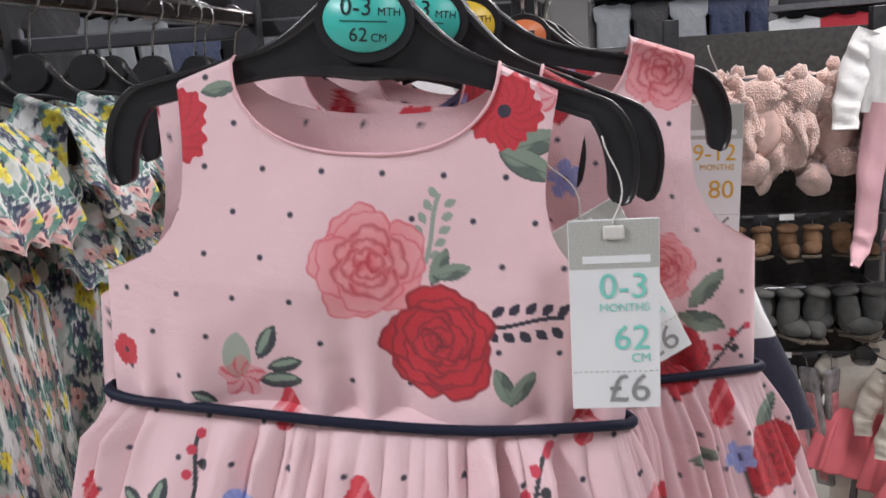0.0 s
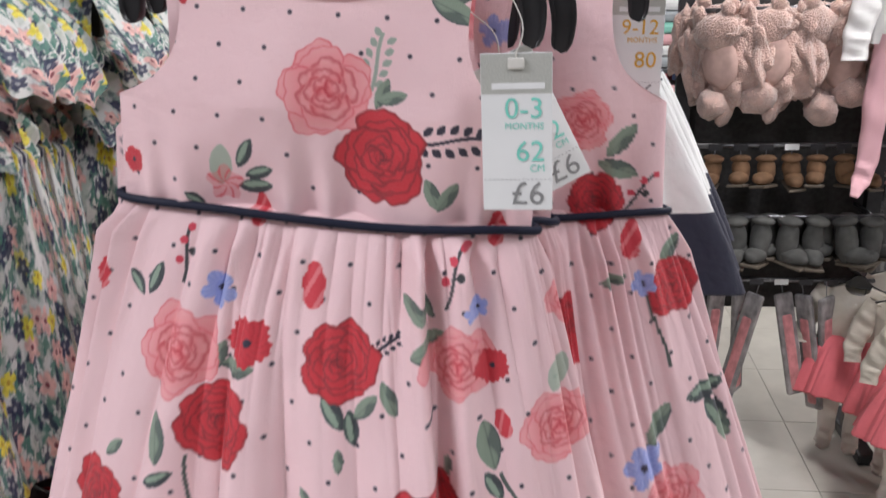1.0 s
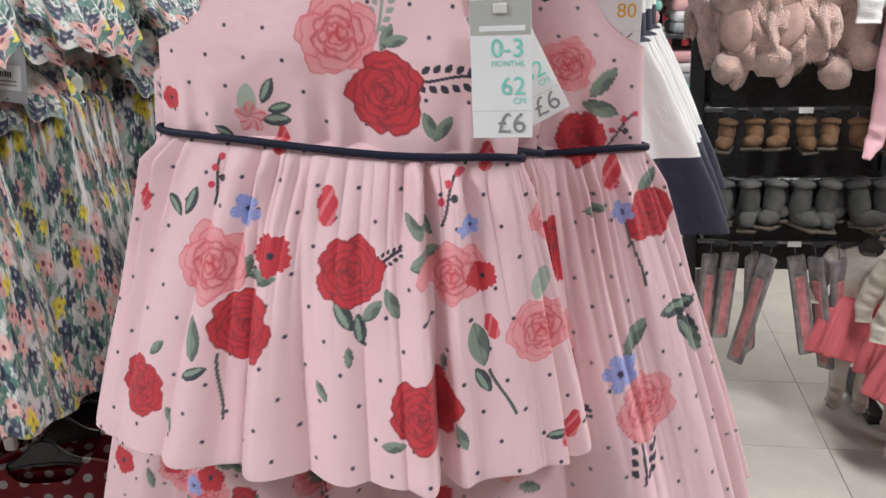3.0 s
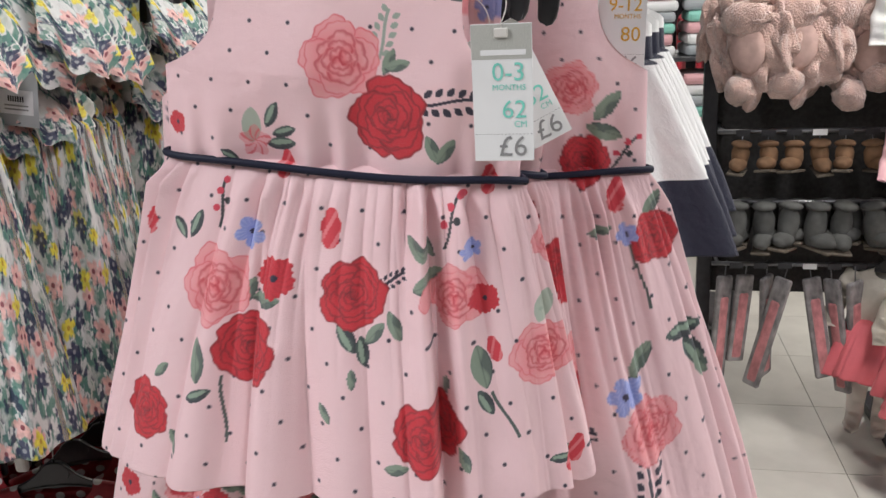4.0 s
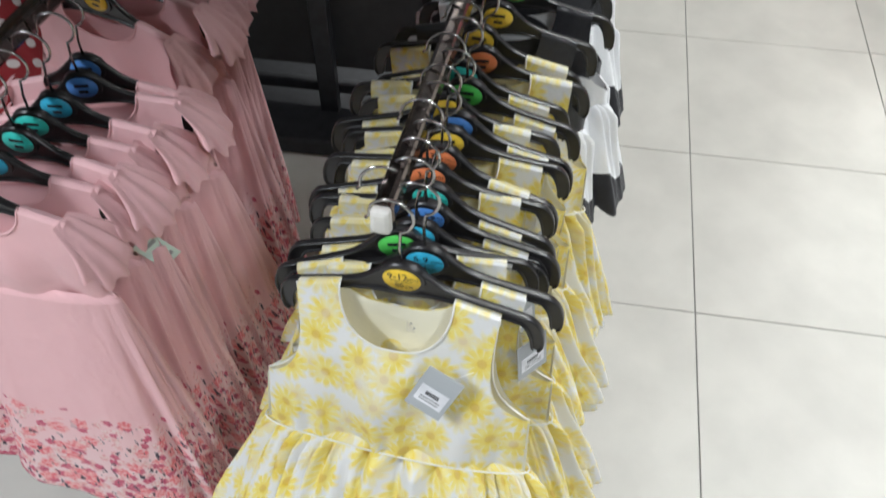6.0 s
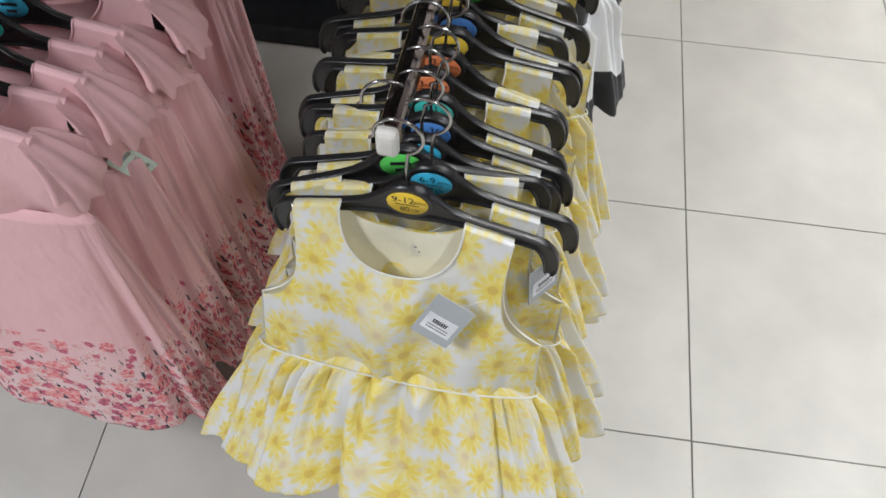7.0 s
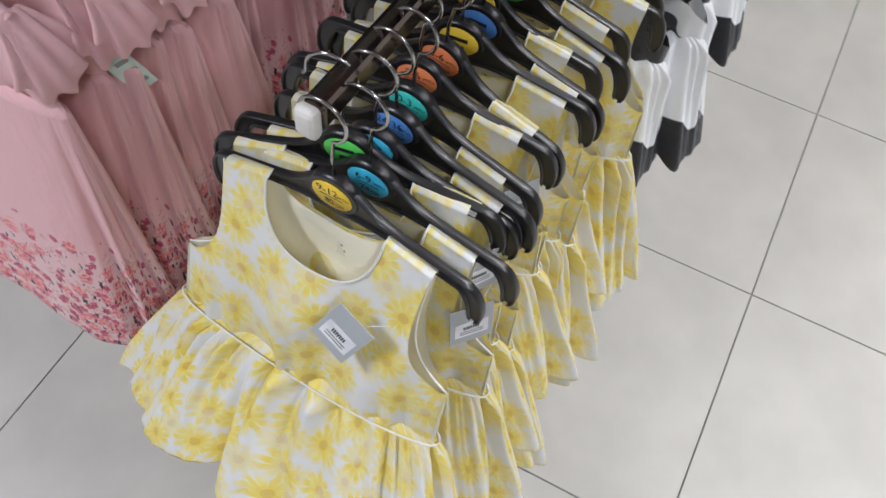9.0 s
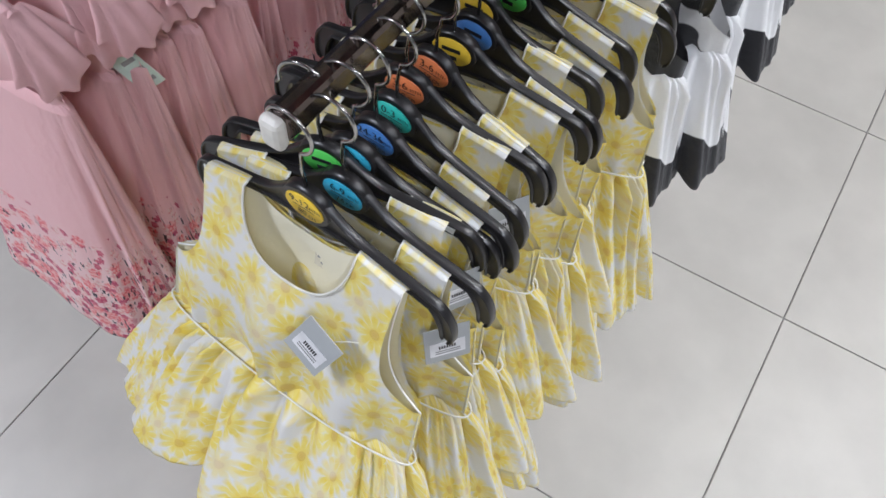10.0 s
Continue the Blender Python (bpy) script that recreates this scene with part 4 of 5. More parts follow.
# ---- yellow daisy dresses on the low rail ----
GY = dict(bod=0.200, bw=0.144, ww=0.146, sw=0.104, neck_w=0.0585, neck_d=0.066, neck_back=0.028, arm_d=0.132, drop=0.010, db=0.026, skirt=0.160, hw=0.215, dh=0.074, dback=0.05, gather=0.019, fade=2.4, amp=0.022, hem=0.006, swag=0.012, flare=0.85, folds=((7, 0.7), (12, 0.55), (19, 0.25)))
GY2 = loosened(GY, bod=0.20, bw=0.138, ww=0.138, sw=0.108, skirt=0.200, hw=0.200, dh=0.08, flare=0.85)
LACE = plain_cloth("white_binding", (0.84, 0.83, 0.80))
yellow = []
for g, sd in ((GY, 52), (GY2, 55)):
    yellow.append((bodice_mesh("bodice", g, DAISY, 0.003, None, sd), skirt_mesh("skirt", g, DAISY, 0.0026, None, sd + 1), bodice_mesh("lining", g, CREAM, 0.006, None, sd, (1,), 0.0035)))
LABEL = mat("cream_label", (0.66, 0.62, 0.50), 0.8)


def armholes(g, parent):
    """White bound edges round both armholes."""
    for hand in (-1, 1):
        pts = []
        for k in range(25):
            v = g["arm_d"] * k / 24
            f = k / 24
            x = g["sw"] + (g["bw"] - g["sw"]) * f ** 6.5 - 0.004 * math.sin(math.pi * f)
            dep = max(0.0062 * (1 - f), 0.0)
            pts.append((hand * x, -dep - 0.0006, -v - g["drop"] * (1 - f)))
        part("armhole_binding", tube("armhole_binding", pts, 0.0009, LACE, 6), parent, "white bound armhole edge")


def yellow_dress(M, big, label, first=False):
    g = GY2 if big else GY
    b, s, l = yellow[1 if big else 0]
    d = make_dress(M, g, label, b, s, "yellow daisy dresses")
    part("lining", l, d, "cream cotton lining")
    trim("neck_binding", g, DAISY, d, 0.0012)
    piping(g, d, 0.0010, DAISY, "stitched waist seam", "waist_seam")
    if first:
        armholes(g, d)
    lab = part("woven_label", block("woven_label", (0.030, 0.0008, 0.024), LABEL, 0.0002), d, "cream woven neck label")
    lab.matrix_basis = pose(0.022, 0.0105, -0.046, 0, 0, 0)
    for zz, w in ((0.004, 0.02), (-0.001, 0.024), (-0.006, 0.016)):
        part("writing_bar", GREYBAR, lab).matrix_basis = Matrix.Translation((0, -0.0006, zz)) @ Matrix.Diagonal((w, 1, 0.0022, 1))
    return d


STICKER = mat("white_sticker", (0.82, 0.82, 0.84), 0.5)


def grey_tag(parent, m):
    t = part("price_tag", block("price_tag", (0.040, 0.0009, 0.056), GREYCARD, 0.0003), parent, "grey card price tag with white sticker")
    t.matrix_basis = m
    st = part("sticker", block("sticker", (0.031, 0.0004, 0.022), STICKER, 0), t, "white price sticker")
    st.matrix_basis = Matrix.Translation((0, -0.0008, -0.006))
    for k in range(7):
        part("writing_bar", BAR, st).matrix_basis = Matrix.Translation((-0.007 + 0.0022 * k, -0.0004, 0.003)) @ Matrix.Diagonal((0.0014, 0.5, 0.005, 1))
    for zz in (-0.003, -0.0065):
        part("writing_bar", GREYBAR, st).matrix_basis = Matrix.Translation((0, -0.0004, zz)) @ Matrix.Diagonal((0.022, 0.5, 0.0014, 1))
    part("loop", tube("loop", [(0.006, 0, 0.024), (0.012, 0.003, 0.034), (0.020, 0.008, 0.042)], 0.0004, CAPWHITE, 5), t)
    return t


SIZES = [("yellow", "9-12", "80"), ("blue", "6-9", "74"), ("green", "", ""), ("blue", "", ""), ("darkblue", "24-36", "98"), ("teal", "0-3", "62"), ("orange", "3-6", "68"), ("orange", "3-6", "68"), ("yellow", "", ""), ("darkblue", "", ""), ("yellow", "", ""), ("green", "", ""), ("teal", "", ""), ("orange", "", ""), ("yellow", "", "")]
YAW = (-5, -3, 6, 3, -5, -4, 2, -6, 3, -2, 4, -4, 2, 5, -3)
ROLL = (-3, -2, -5, 1, -3, 2, -1, 3, -2, 1, 2, -1, 3, 0, 2)
YS = (0.851, 0.876, 0.892, 0.908, 0.935, 0.962, 0.993, 1.022, 1.052, 1.080, 1.108, 1.140, 1.172, 1.205, 1.250)
for k, (col, s, u) in enumerate(SIZES):
    y = YS[k]
    x = 0.221 + 0.058 * (y - 0.848) + 0.010 + (0.0, 0.018, -0.020, 0.006, 0.004, 0.010, -0.006, 0.008, 0.0, 0.010, -0.006, 0.006, 0.0, 0.012, 0.004)[k]
    M = pose(x, y, RZ + 0.004, 0, ROLL[k], YAW[k])
    hanger(M, 0.135, col, s, u)
    size = (1.0, 0.95, 1.0, 0.9, 1.06, 0.86, 0.94, 0.97, 1.0, 1.08, 0.92, 1.02, 1.05, 1.1, 1.15)[k]
    d = yellow_dress(M @ pose(-0.006 if k == 0 else 0, -0.002, NECK, -18 if k == 0 else -8 if k < 4 else -4, 1.5 if k == 0 else (k * 5) % 7 - 3) @ Matrix.Diagonal((0.5 + size / 2, 1, size, 1)), k in (2, 5, 8, 11, 12, 13, 14), "yellow and white daisy print cotton baby dress", k < 2)
    if k == 0:
        grey_tag(d, pose(0.050, -0.036, -0.092, 0, 26, 0))
    elif k in (1, 3, 6):
        grey_tag(d, pose(0.118, -0.012, -0.085, 0, -8, 50))

# ---- white dresses with black hems further back on the low rail ----
WB, nt_wb, b_wb, uv_wb = cloth_base("white_black_hem_cotton")
sep_wb = nt_wb.nodes.new("ShaderNodeSeparateXYZ")
nt_wb.links.new(uv_wb, sep_wb.inputs[0])
wave_wb = math_node(nt_wb, "MULTIPLY", math_node(nt_wb, "SINE", math_node(nt_wb, "MULTIPLY", sep_wb.outputs[0], 60)), 0.012)
nt_wb.links.new(mix_node(nt_wb, step_node(nt_wb, math_node(nt_wb, "ADD", sep_wb.outputs[1], wave_wb), -0.270, -0.272), (0.82, 0.82, 0.82), (0.012, 0.012, 0.016)), b_wb.inputs["Base Color"])
GK = loosened(GY2, bod=0.16, skirt=0.17, hw=0.18, dh=0.09, amp=0.016)
bodN = bodice_mesh("bodice", GK, BLACKCLOTH, 0.006, None, 63)
bodK, skK = bodice_mesh("bodice", GK, COW, 0.006, None, 61), skirt_mesh("skirt", GK, WB, 0.004, None, 62)
for k in range(7):
    M = pose(0.275 + 0.006 * (k % 3), 1.31 + 0.065 * k, RZ, 0, (2, -3, 1, 4, -2, 3, -1)[k], (3, -4, 2, -2, 5, -3, 1)[k])
    hanger(M, 0.135, "yellow" if k == 0 else "green" if k == 1 else "")
    make_dress(M @ pose(0, 0, NECK), GK, "white dress with black patches and black scalloped hem" if k in (1, 3) else "black topped white dress with black scalloped hem", bodK if k in (1, 3) else bodN, skK, "black and white dresses")

# ---- pale pink dresses with a flower border ----
GP = dict(bod=0.13, bw=0.125, ww=0.135, sw=0.112, neck_w=0.060, neck_d=0.038, neck_back=0.026, arm_d=0.095, drop=0.014, db=0.024, skirt=0.375, hw=0.205, dh=0.074, dback=0.04, pucker=0.0, gather=0.001, amp=0.022, lift=-0.16, flare=1.0, folds=((3, 0.8), (5, 0.6), (9, 0.2)))


def flutter_sleeve(name, material, hand, length=0.075, flare=0.055):
    """A short frilled cap sleeve that falls from the shoulder."""
    n, m = 28, 8
    co, uv = [], []
    for i in range(m + 1):
        v = i / m
        for k in range(n + 1):
            a = math.pi * (k / n - 0.5)
            r = 0.014 + (0.040 - 0.014) * v ** 0.8
            rip = 0.006 * v * math.sin(9 * a + 1.3)
            x = flare * (1 - (1 - v) ** 1.6) * (0.55 + 0.45 * math.cos(a)) + rip * 0.5
            y = (r + rip) * math.sin(a)
            z = -length * v * (0.55 + 0.45 * math.cos(a)) - 0.004 * v * math.sin(7 * a)
            co.append((hand * x, y, z))
            uv.append((0.045 * a + 3.0 + 0.4 * hand, -0.02 - 1.7 * length * v))
    faces = [(i * (n + 1) + k, i * (n + 1) + k + 1, (i + 1) * (n + 1) + k + 1, (i + 1) * (n + 1) + k) for i in range(m) for k in range(n)]
    return mesh_from(name, co, faces, material, uv)


def sleeves(dress, meshes, g):
    for hand, me in zip((-1, 1), meshes):
        part("sleeve", me, dress, "frilled cap sleeve").matrix_basis = pose(hand * (g["sw"] - 0.006), 0, -0.012)


bodP, skP = bodice_mesh("bodice", GP, BORDER, 0.004, None, 71), skirt_mesh("skirt", GP, BORDER, 0.0035, None, 72)
slP = [flutter_sleeve("sleeve", BORDER, h) for h in (-1, 1)]
PALETAG = mat("pale_green_tag", (0.62, 0.74, 0.66), 0.5)
PCOL = ("green", "blue", "teal", "teal", "blue", "darkblue", "darkblue", "yellow", "teal", "blue", "green")
for k in range(11):
    y = 0.905 + (0, 0.045, 0.085, 0.115, 0.15, 0.19, 0.225, 0.37, 0.43, 0.50, 0.56)[k]
    M = pose(-0.268 + 0.075 * (y - 0.87) + (0, 0.03, 0.035, 0.05, 0.06, 0.07, 0.06, -0.06, -0.06, -0.08, -0.10)[k] * 0.5, y, RZ - 0.01, 0, (-3, 2, -2, 3, 0, -3, 2, 4, -2, 1, 3)[k], (-4, 6, -3, 8, 4, 10, 6, -12, -8, -10, -6)[k])
    hanger(M, 0.112, PCOL[k])
    d = make_dress(M @ pose(0, 0, NECK, -3), GP, "pale pink cotton dress with frilled sleeves and flower border", bodP, skP, "pale pink dresses")
    sleeves(d, slP, GP)
    trim("neck_binding", GP, BORDER, d)
    if k == 2:
        t = part("price_tag", block("price_tag", (0.030, 0.0008, 0.060), PALETAG, 0.0002), d, "pale green card price tag")
        t.matrix_basis = pose(0.128, -0.004, -0.135, 0, -28, 50)
        for zz in (0.015, 0.0, -0.018):
            part("writing_bar", GREYBAR, t).matrix_basis = Matrix.Translation((0.002, -0.0006, zz)) @ Matrix.Diagonal((0.016, 1, 0.006, 1))

# ---- red spotted dresses behind the pink ones ----
GR = loosened(GP, skirt=0.30, hw=0.19)
bodR, skR = bodice_mesh("bodice", GR, REDSPOT, 0.006, None, 81), skirt_mesh("skirt", GR, REDSPOT, 0.006, None, 82)
for x0, y0, n in ((-0.50, 1.38, 8), (-0.80, 1.16, 10)):
    for k in range(n):
        M = pose(x0 - 0.02 * (k % 2), y0 + 0.07 * k, RZ + 0.06, 0, (3, -2, 2, 0, -3, 1)[k % 6], (20, 28, 15, 24, 18, 26)[k % 6])
        hanger(M, 0.112, "")
        make_dress(M @ pose(0, 0, NECK), GR, "red dress with white spots", bodR, skR, "red spotted dresses")
rail(-0.47, 1.27, -0.53, BACK, RZ + 0.06, "chrome rail arm holding red spotted dresses")
rail(-0.80, 1.08, -0.82, BACK, RZ + 0.06, "chrome rail arm full of red spotted dresses")

# ---- meadow print dresses on the high rail ----
GM = dict(bod=0.15, bw=0.130, ww=0.145, sw=0.116, neck_w=0.060, neck_d=0.04, neck_back=0.026, arm_d=0.10, drop=0.018, db=0.028, skirt=0.285, hw=0.190, dh=0.09, dback=0.07, gather=0.008, amp=0.020, flare=0.9, folds=((6, 0.7), (11, 0.5), (17, 0.25)))
bodM, skM = bodice_mesh("bodice", GM, MEADOW, 0.004, None, 91), skirt_mesh("skirt", GM, MEADOW, 0.0035, None, 92)
slM = [flutter_sleeve("sleeve", MEADOW, h, 0.095, 0.07) for h in (-1, 1)]
hemM = [flutter_sleeve("frill", MEADOW, h, 0.07, 0.05) for h in (-1, 1)]
for k in range(14):
    y = 0.93 + (0, 0.055, 0.10, 0.15, 0.195, 0.25, 0.30, 0.37, 0.45, 0.54, 0.63, 0.72, 0.81, 0.90)[k]
    M = pose(-0.258 + 0.075 * (y - 0.87) + 0.012 * (k % 3), y, UZ, 0, (3, 6, 2, 5, 8, 3, 6, 4, 2)[k % 9], (-14, -8, -18, -10, -16, -9, -14, -10, -6)[k % 9])
    hanger(M, 0.112, "")
    d = make_dress(M @ pose(0, 0, NECK), GM, "white crepe dress with yellow, green and navy meadow flowers", bodM, skM, "meadow print dresses")
    sleeves(d, slM, GM)
    for hand, me in zip((-1, 1), hemM):
        part("waist_frill", me, d, "frill at the waist").matrix_basis = pose(hand * 0.095, -0.014, -0.10)
    if k in (0, 2):
        grey_tag(d, pose(0.13, -0.055, -0.12, 0, 6, 25))

# Rail and dresses added, mostly unseen, to keep light off the lower left rows.
rail(-0.66, 0.93, -0.66, BACK, UZ, "high chrome rail arm added to carry the light-blocking dresses")
for k in range(7):
    M = pose(-0.66 + 0.012 * (k % 2), 0.98 + 0.10 * k, UZ, 0, (3, -2, 4, 1, -3, 2, 0)[k], (-8, -14, -6, -12, -9, -5, -10)[k])
    hanger(M, 0.112, "")
    d = make_dress(M @ pose(0, 0, NECK), GM, "white crepe meadow print dress added to shade the rows below", bodM, skM, "meadow print dresses")
    sleeves(d, slM, GM)

# ---- things across the aisle ----
FLUFF = mat("pink_fleece", (0.70, 0.47, 0.40), 0.95, vary=0.22, scale=22, bump=1.0, bump_scale=230, sheen=0.6)
FLUFF.node_tree.nodes["Bump"].inputs["Distance"].default_value = 0.012
BROWN = mat("tan_suede", (0.22, 0.12, 0.06), 0.85, vary=0.2, scale=25)
GREYBOOT = mat("grey_felt", (0.09, 0.09, 0.085), 0.85, vary=0.2, scale=25)
WHITEKNIT = plain_cloth("white_knit", (0.78, 0.77, 0.76))
CREAMKNIT = plain_cloth("cream_knit", (0.60, 0.55, 0.47), 0.2)
PALEPINK = plain_cloth("pale_pink_knit", (0.72, 0.42, 0.46))
TULLE = plain_cloth("coral_tulle", (0.78, 0.17, 0.20), 0.15)
TIGHTS = plain_cloth("cream_tights", (0.74, 0.68, 0.62))
BAG = mat("clear_wrap", (0.32, 0.30, 0.30), 0.18, vary=0.3, scale=30, bump=0.6, bump_scale=60)
PINKSOCK = mat("pink_socks", (0.62, 0.25, 0.26), 0.8, vary=0.2, scale=40)
STEEL = mat("dull_steel", (0.20, 0.20, 0.21), 0.35, 0.9)


def blob(name, material, parts, detail=3, rough=0.0, seed=0):
    """A soft lumpy form made of overlapping rounded bodies."""
    bm = bmesh.new()
    for k, (c, r) in enumerate(parts):
        vs = bmesh.ops.create_icosphere(bm, subdivisions=detail, radius=1)["verts"]
        for v in vs:
            n = noise.noise(v.co * 2.3 + Vector((seed * 3.1 + k, 0, 0)))
            v.co *= 1 + rough * n
        bmesh.ops.transform(bm, matrix=Matrix.Translation(c) @ Matrix.Diagonal((*r, 1)), verts=vs)
    return bm_mesh(name, bm, material)


def rod(a, b, r, material, name="rod"):
    return tube(name, [a, Vector(a).lerp(Vector(b), 0.5), b], r, material, 8)


FX, FY = 0.78, 3.36
gondola = tagged(new("accessory_stand"), "black metal accessory stand with rows of hooks", "display stand")
part("upright", block("upright", (0.05, 0.04, 1.75), DARKMETAL, 0.003, (FX - 0.03, FY + 0.04, 0.88)), gondola)
part("upright", block("upright", (0.05, 0.04, 1.75), DARKMETAL, 0.003, (FX + 0.62, FY + 0.04, 0.88)), gondola)
part("back_panel", block("back_panel", (0.62, 0.01, 1.20), mat("dark_mesh_board", (0.035, 0.033, 0.032), 0.7, vary=0.3, scale=60), 0.001, (FX + 0.295, FY + 0.06, 1.10)), gondola)
for fx_ in (FX - 0.03, FX + 0.62):
    part("foot", block("foot", (0.06, 0.40, 0.04), DARKMETAL, 0.006, (fx_, FY + 0.02, 0.021)), gondola)
for z, y in ((1.55, -0.13), (1.12, -0.12), (0.885, -0.14), (0.66, -0.12)):
    part("bar", rod((FX - 0.02, FY + y, z), (FX + 0.60, FY + y, z), 0.008, STEEL), gondola, "steel hanging bar")
    for x in (FX, FX + 0.57):
        part("bracket", rod((x, FY + y, z), (x, FY + 0.05, z), 0.007, STEEL), gondola)
    for k in range(7):
        part("price_strip", block("price_strip", (0.045, 0.002, 0.02), PAPER if k == 3 else DARKMETAL, 0.0005, (FX + 0.06 + 0.08 * k, FY + y - 0.012, z - 0.004)), gondola)

rs = random.Random(4)
coat_me = blob("body", FLUFF, [((0, 0, -0.10), (0.085, 0.05, 0.10)), ((-0.075, 0.0, -0.08), (0.035, 0.04, 0.085)), ((0.075, 0.0, -0.08), (0.035, 0.04, 0.085)), ((0, -0.012, -0.02), (0.07, 0.05, 0.035))], 4, 0.55, 1)
hood_me = blob("hood", FLUFF, [((0, -0.045, -0.015), (0.055, 0.03, 0.045)), ((-0.035, -0.05, 0.03), (0.018, 0.012, 0.02)), ((0.035, -0.05, 0.03), (0.018, 0.012, 0.02))], 2, 0.3, 2)
boot_me = blob("bootee", FLUFF, [((0, -0.02, 0), (0.045, 0.055, 0.038)), ((0, 0.0, 0.03), (0.035, 0.035, 0.03))], 2, 0.3, 3)
LIN = mat("white_fleece_lining", (0.50, 0.34, 0.30), 0.95)
lin_me = blob("lining", LIN, [((0, -0.05, -0.085), (0.045, 0.012, 0.06))], 2, 0.2, 5)
for k in range(5):
    for r in range(2):
        ob = tagged(new("fleece_coat"), "fluffy pink fleece baby jacket with hood", "baby jacket", "fleece jackets")
        ob.matrix_basis = pose(FX + 0.07 + 0.125 * k + rs.uniform(-0.02, 0.02), FY - 0.15 + 0.09 * r, 1.52 + rs.uniform(-0.02, 0.02), rs.uniform(-12, 12), rs.uniform(-16, 16), rs.uniform(-35, 35)) @ Matrix.Diagonal((1.3, 1.2, 1.35, 1))
        part("body", coat_me, ob)
        part("hood", hood_me, ob)
        part("lining", lin_me, ob, "pale fleece lining")
for k in range(6):
    ob = tagged(new("bootee"), "fluffy pink fleece baby bootee", "bootee", "fleece bootees")
    ob.matrix_basis = pose(FX + 0.06 + 0.10 * k + rs.uniform(-0.03, 0.03), FY - 0.17 + rs.uniform(-0.03, 0.05), 1.265 + rs.uniform(-0.06, 0.05), rs.uniform(-35, 20), rs.uniform(-40, 40), rs.uniform(-60, 60)) @ Matrix.Diagonal((1.1, 1.3, 1.35, 1))
    part("foot", boot_me, ob)


def hung_shoe(material, k, label, group, x, y, z, s):
    ob = tagged(new("baby_shoe"), label, "baby shoe", group)
    ob.matrix_basis = pose(x, y, z, rs.uniform(-10, 10), rs.uniform(-8, 8), rs.uniform(-40, 40)) @ Matrix.Diagonal((s, s, s, 1))
    part("upper", SHOE[material.name][0], ob)
    part("sole", SHOE[material.name][1], ob)
    part("cuff", SHOE[material.name][2], ob)
    part("hook", SHOE[material.name][3], ob)


SHOE = {}
for m_ in (BROWN, GREYBOOT):
    tall = 0.05 if m_ is BROWN else 0.075
    SHOE[m_.name] = (blob("upper", m_, [((0, -0.03, -0.10), (0.03, 0.05, 0.024)), ((0, 0.0, -0.10 + tall / 2), (0.030, 0.032, tall))], 3, 0.15, 7),
                     block("sole", (0.058, 0.105, 0.010), mat("shoe_sole", (0.10, 0.08, 0.06), 0.7), 0.004, (0, -0.025, -0.126)),
                     blob("cuff", m_, [((0, 0, -0.10 + tall * 1.35), (0.036, 0.038, 0.014))], 2, 0.1, 8),
                     rod((0, 0, -0.06), (0, 0, 0.005), 0.002, STEEL, "hook"))
for k in range(7):
    hung_shoe(BROWN, k, "tan suede baby shoe hanging from a bar", "tan shoes", FX + 0.06 + 0.08 * k, FY - 0.13, 1.11, 0.95)
    hung_shoe(GREYBOOT, k, "dark grey felt baby boot hanging from a bar", "grey boots", FX + 0.05 + 0.085 * k, FY - 0.16, 0.875, 1.12)
    hung_shoe(GREYBOOT, k, "dark grey felt baby boot hanging from a bar", "grey boots", FX + 0.09 + 0.085 * k, FY - 0.09, 0.87, 1.05)

pack_me = block("wrap", (0.062, 0.020, 0.26), BAG, 0.006, (0, 0, -0.16))
sock_me = block("sock", (0.040, 0.024, 0.20), PINKSOCK, 0.008, (0, 0, -0.18))
for k in range(9):
    ob = tagged(new("sock_pack"), "pack of pink baby socks in clear wrap", "sock pack", "sock packs")
    ob.matrix_basis = pose(FX + 0.03 + 0.068 * k, FY - 0.13 + rs.uniform(-0.03, 0.03), 0.655, rs.uniform(-6, 6), rs.uniform(-14, 14), rs.uniform(-50, 50)) @ Matrix.Diagonal((1, 1, rs.uniform(1.1, 1.65), 1))
    part("wrap", pack_me, ob, "crinkled clear wrap")
    part("sock", sock_me, ob, "pink socks")
    part("hook", rod((0, 0, -0.04), (0, 0, 0.008), 0.002, STEEL, "hook"), ob)


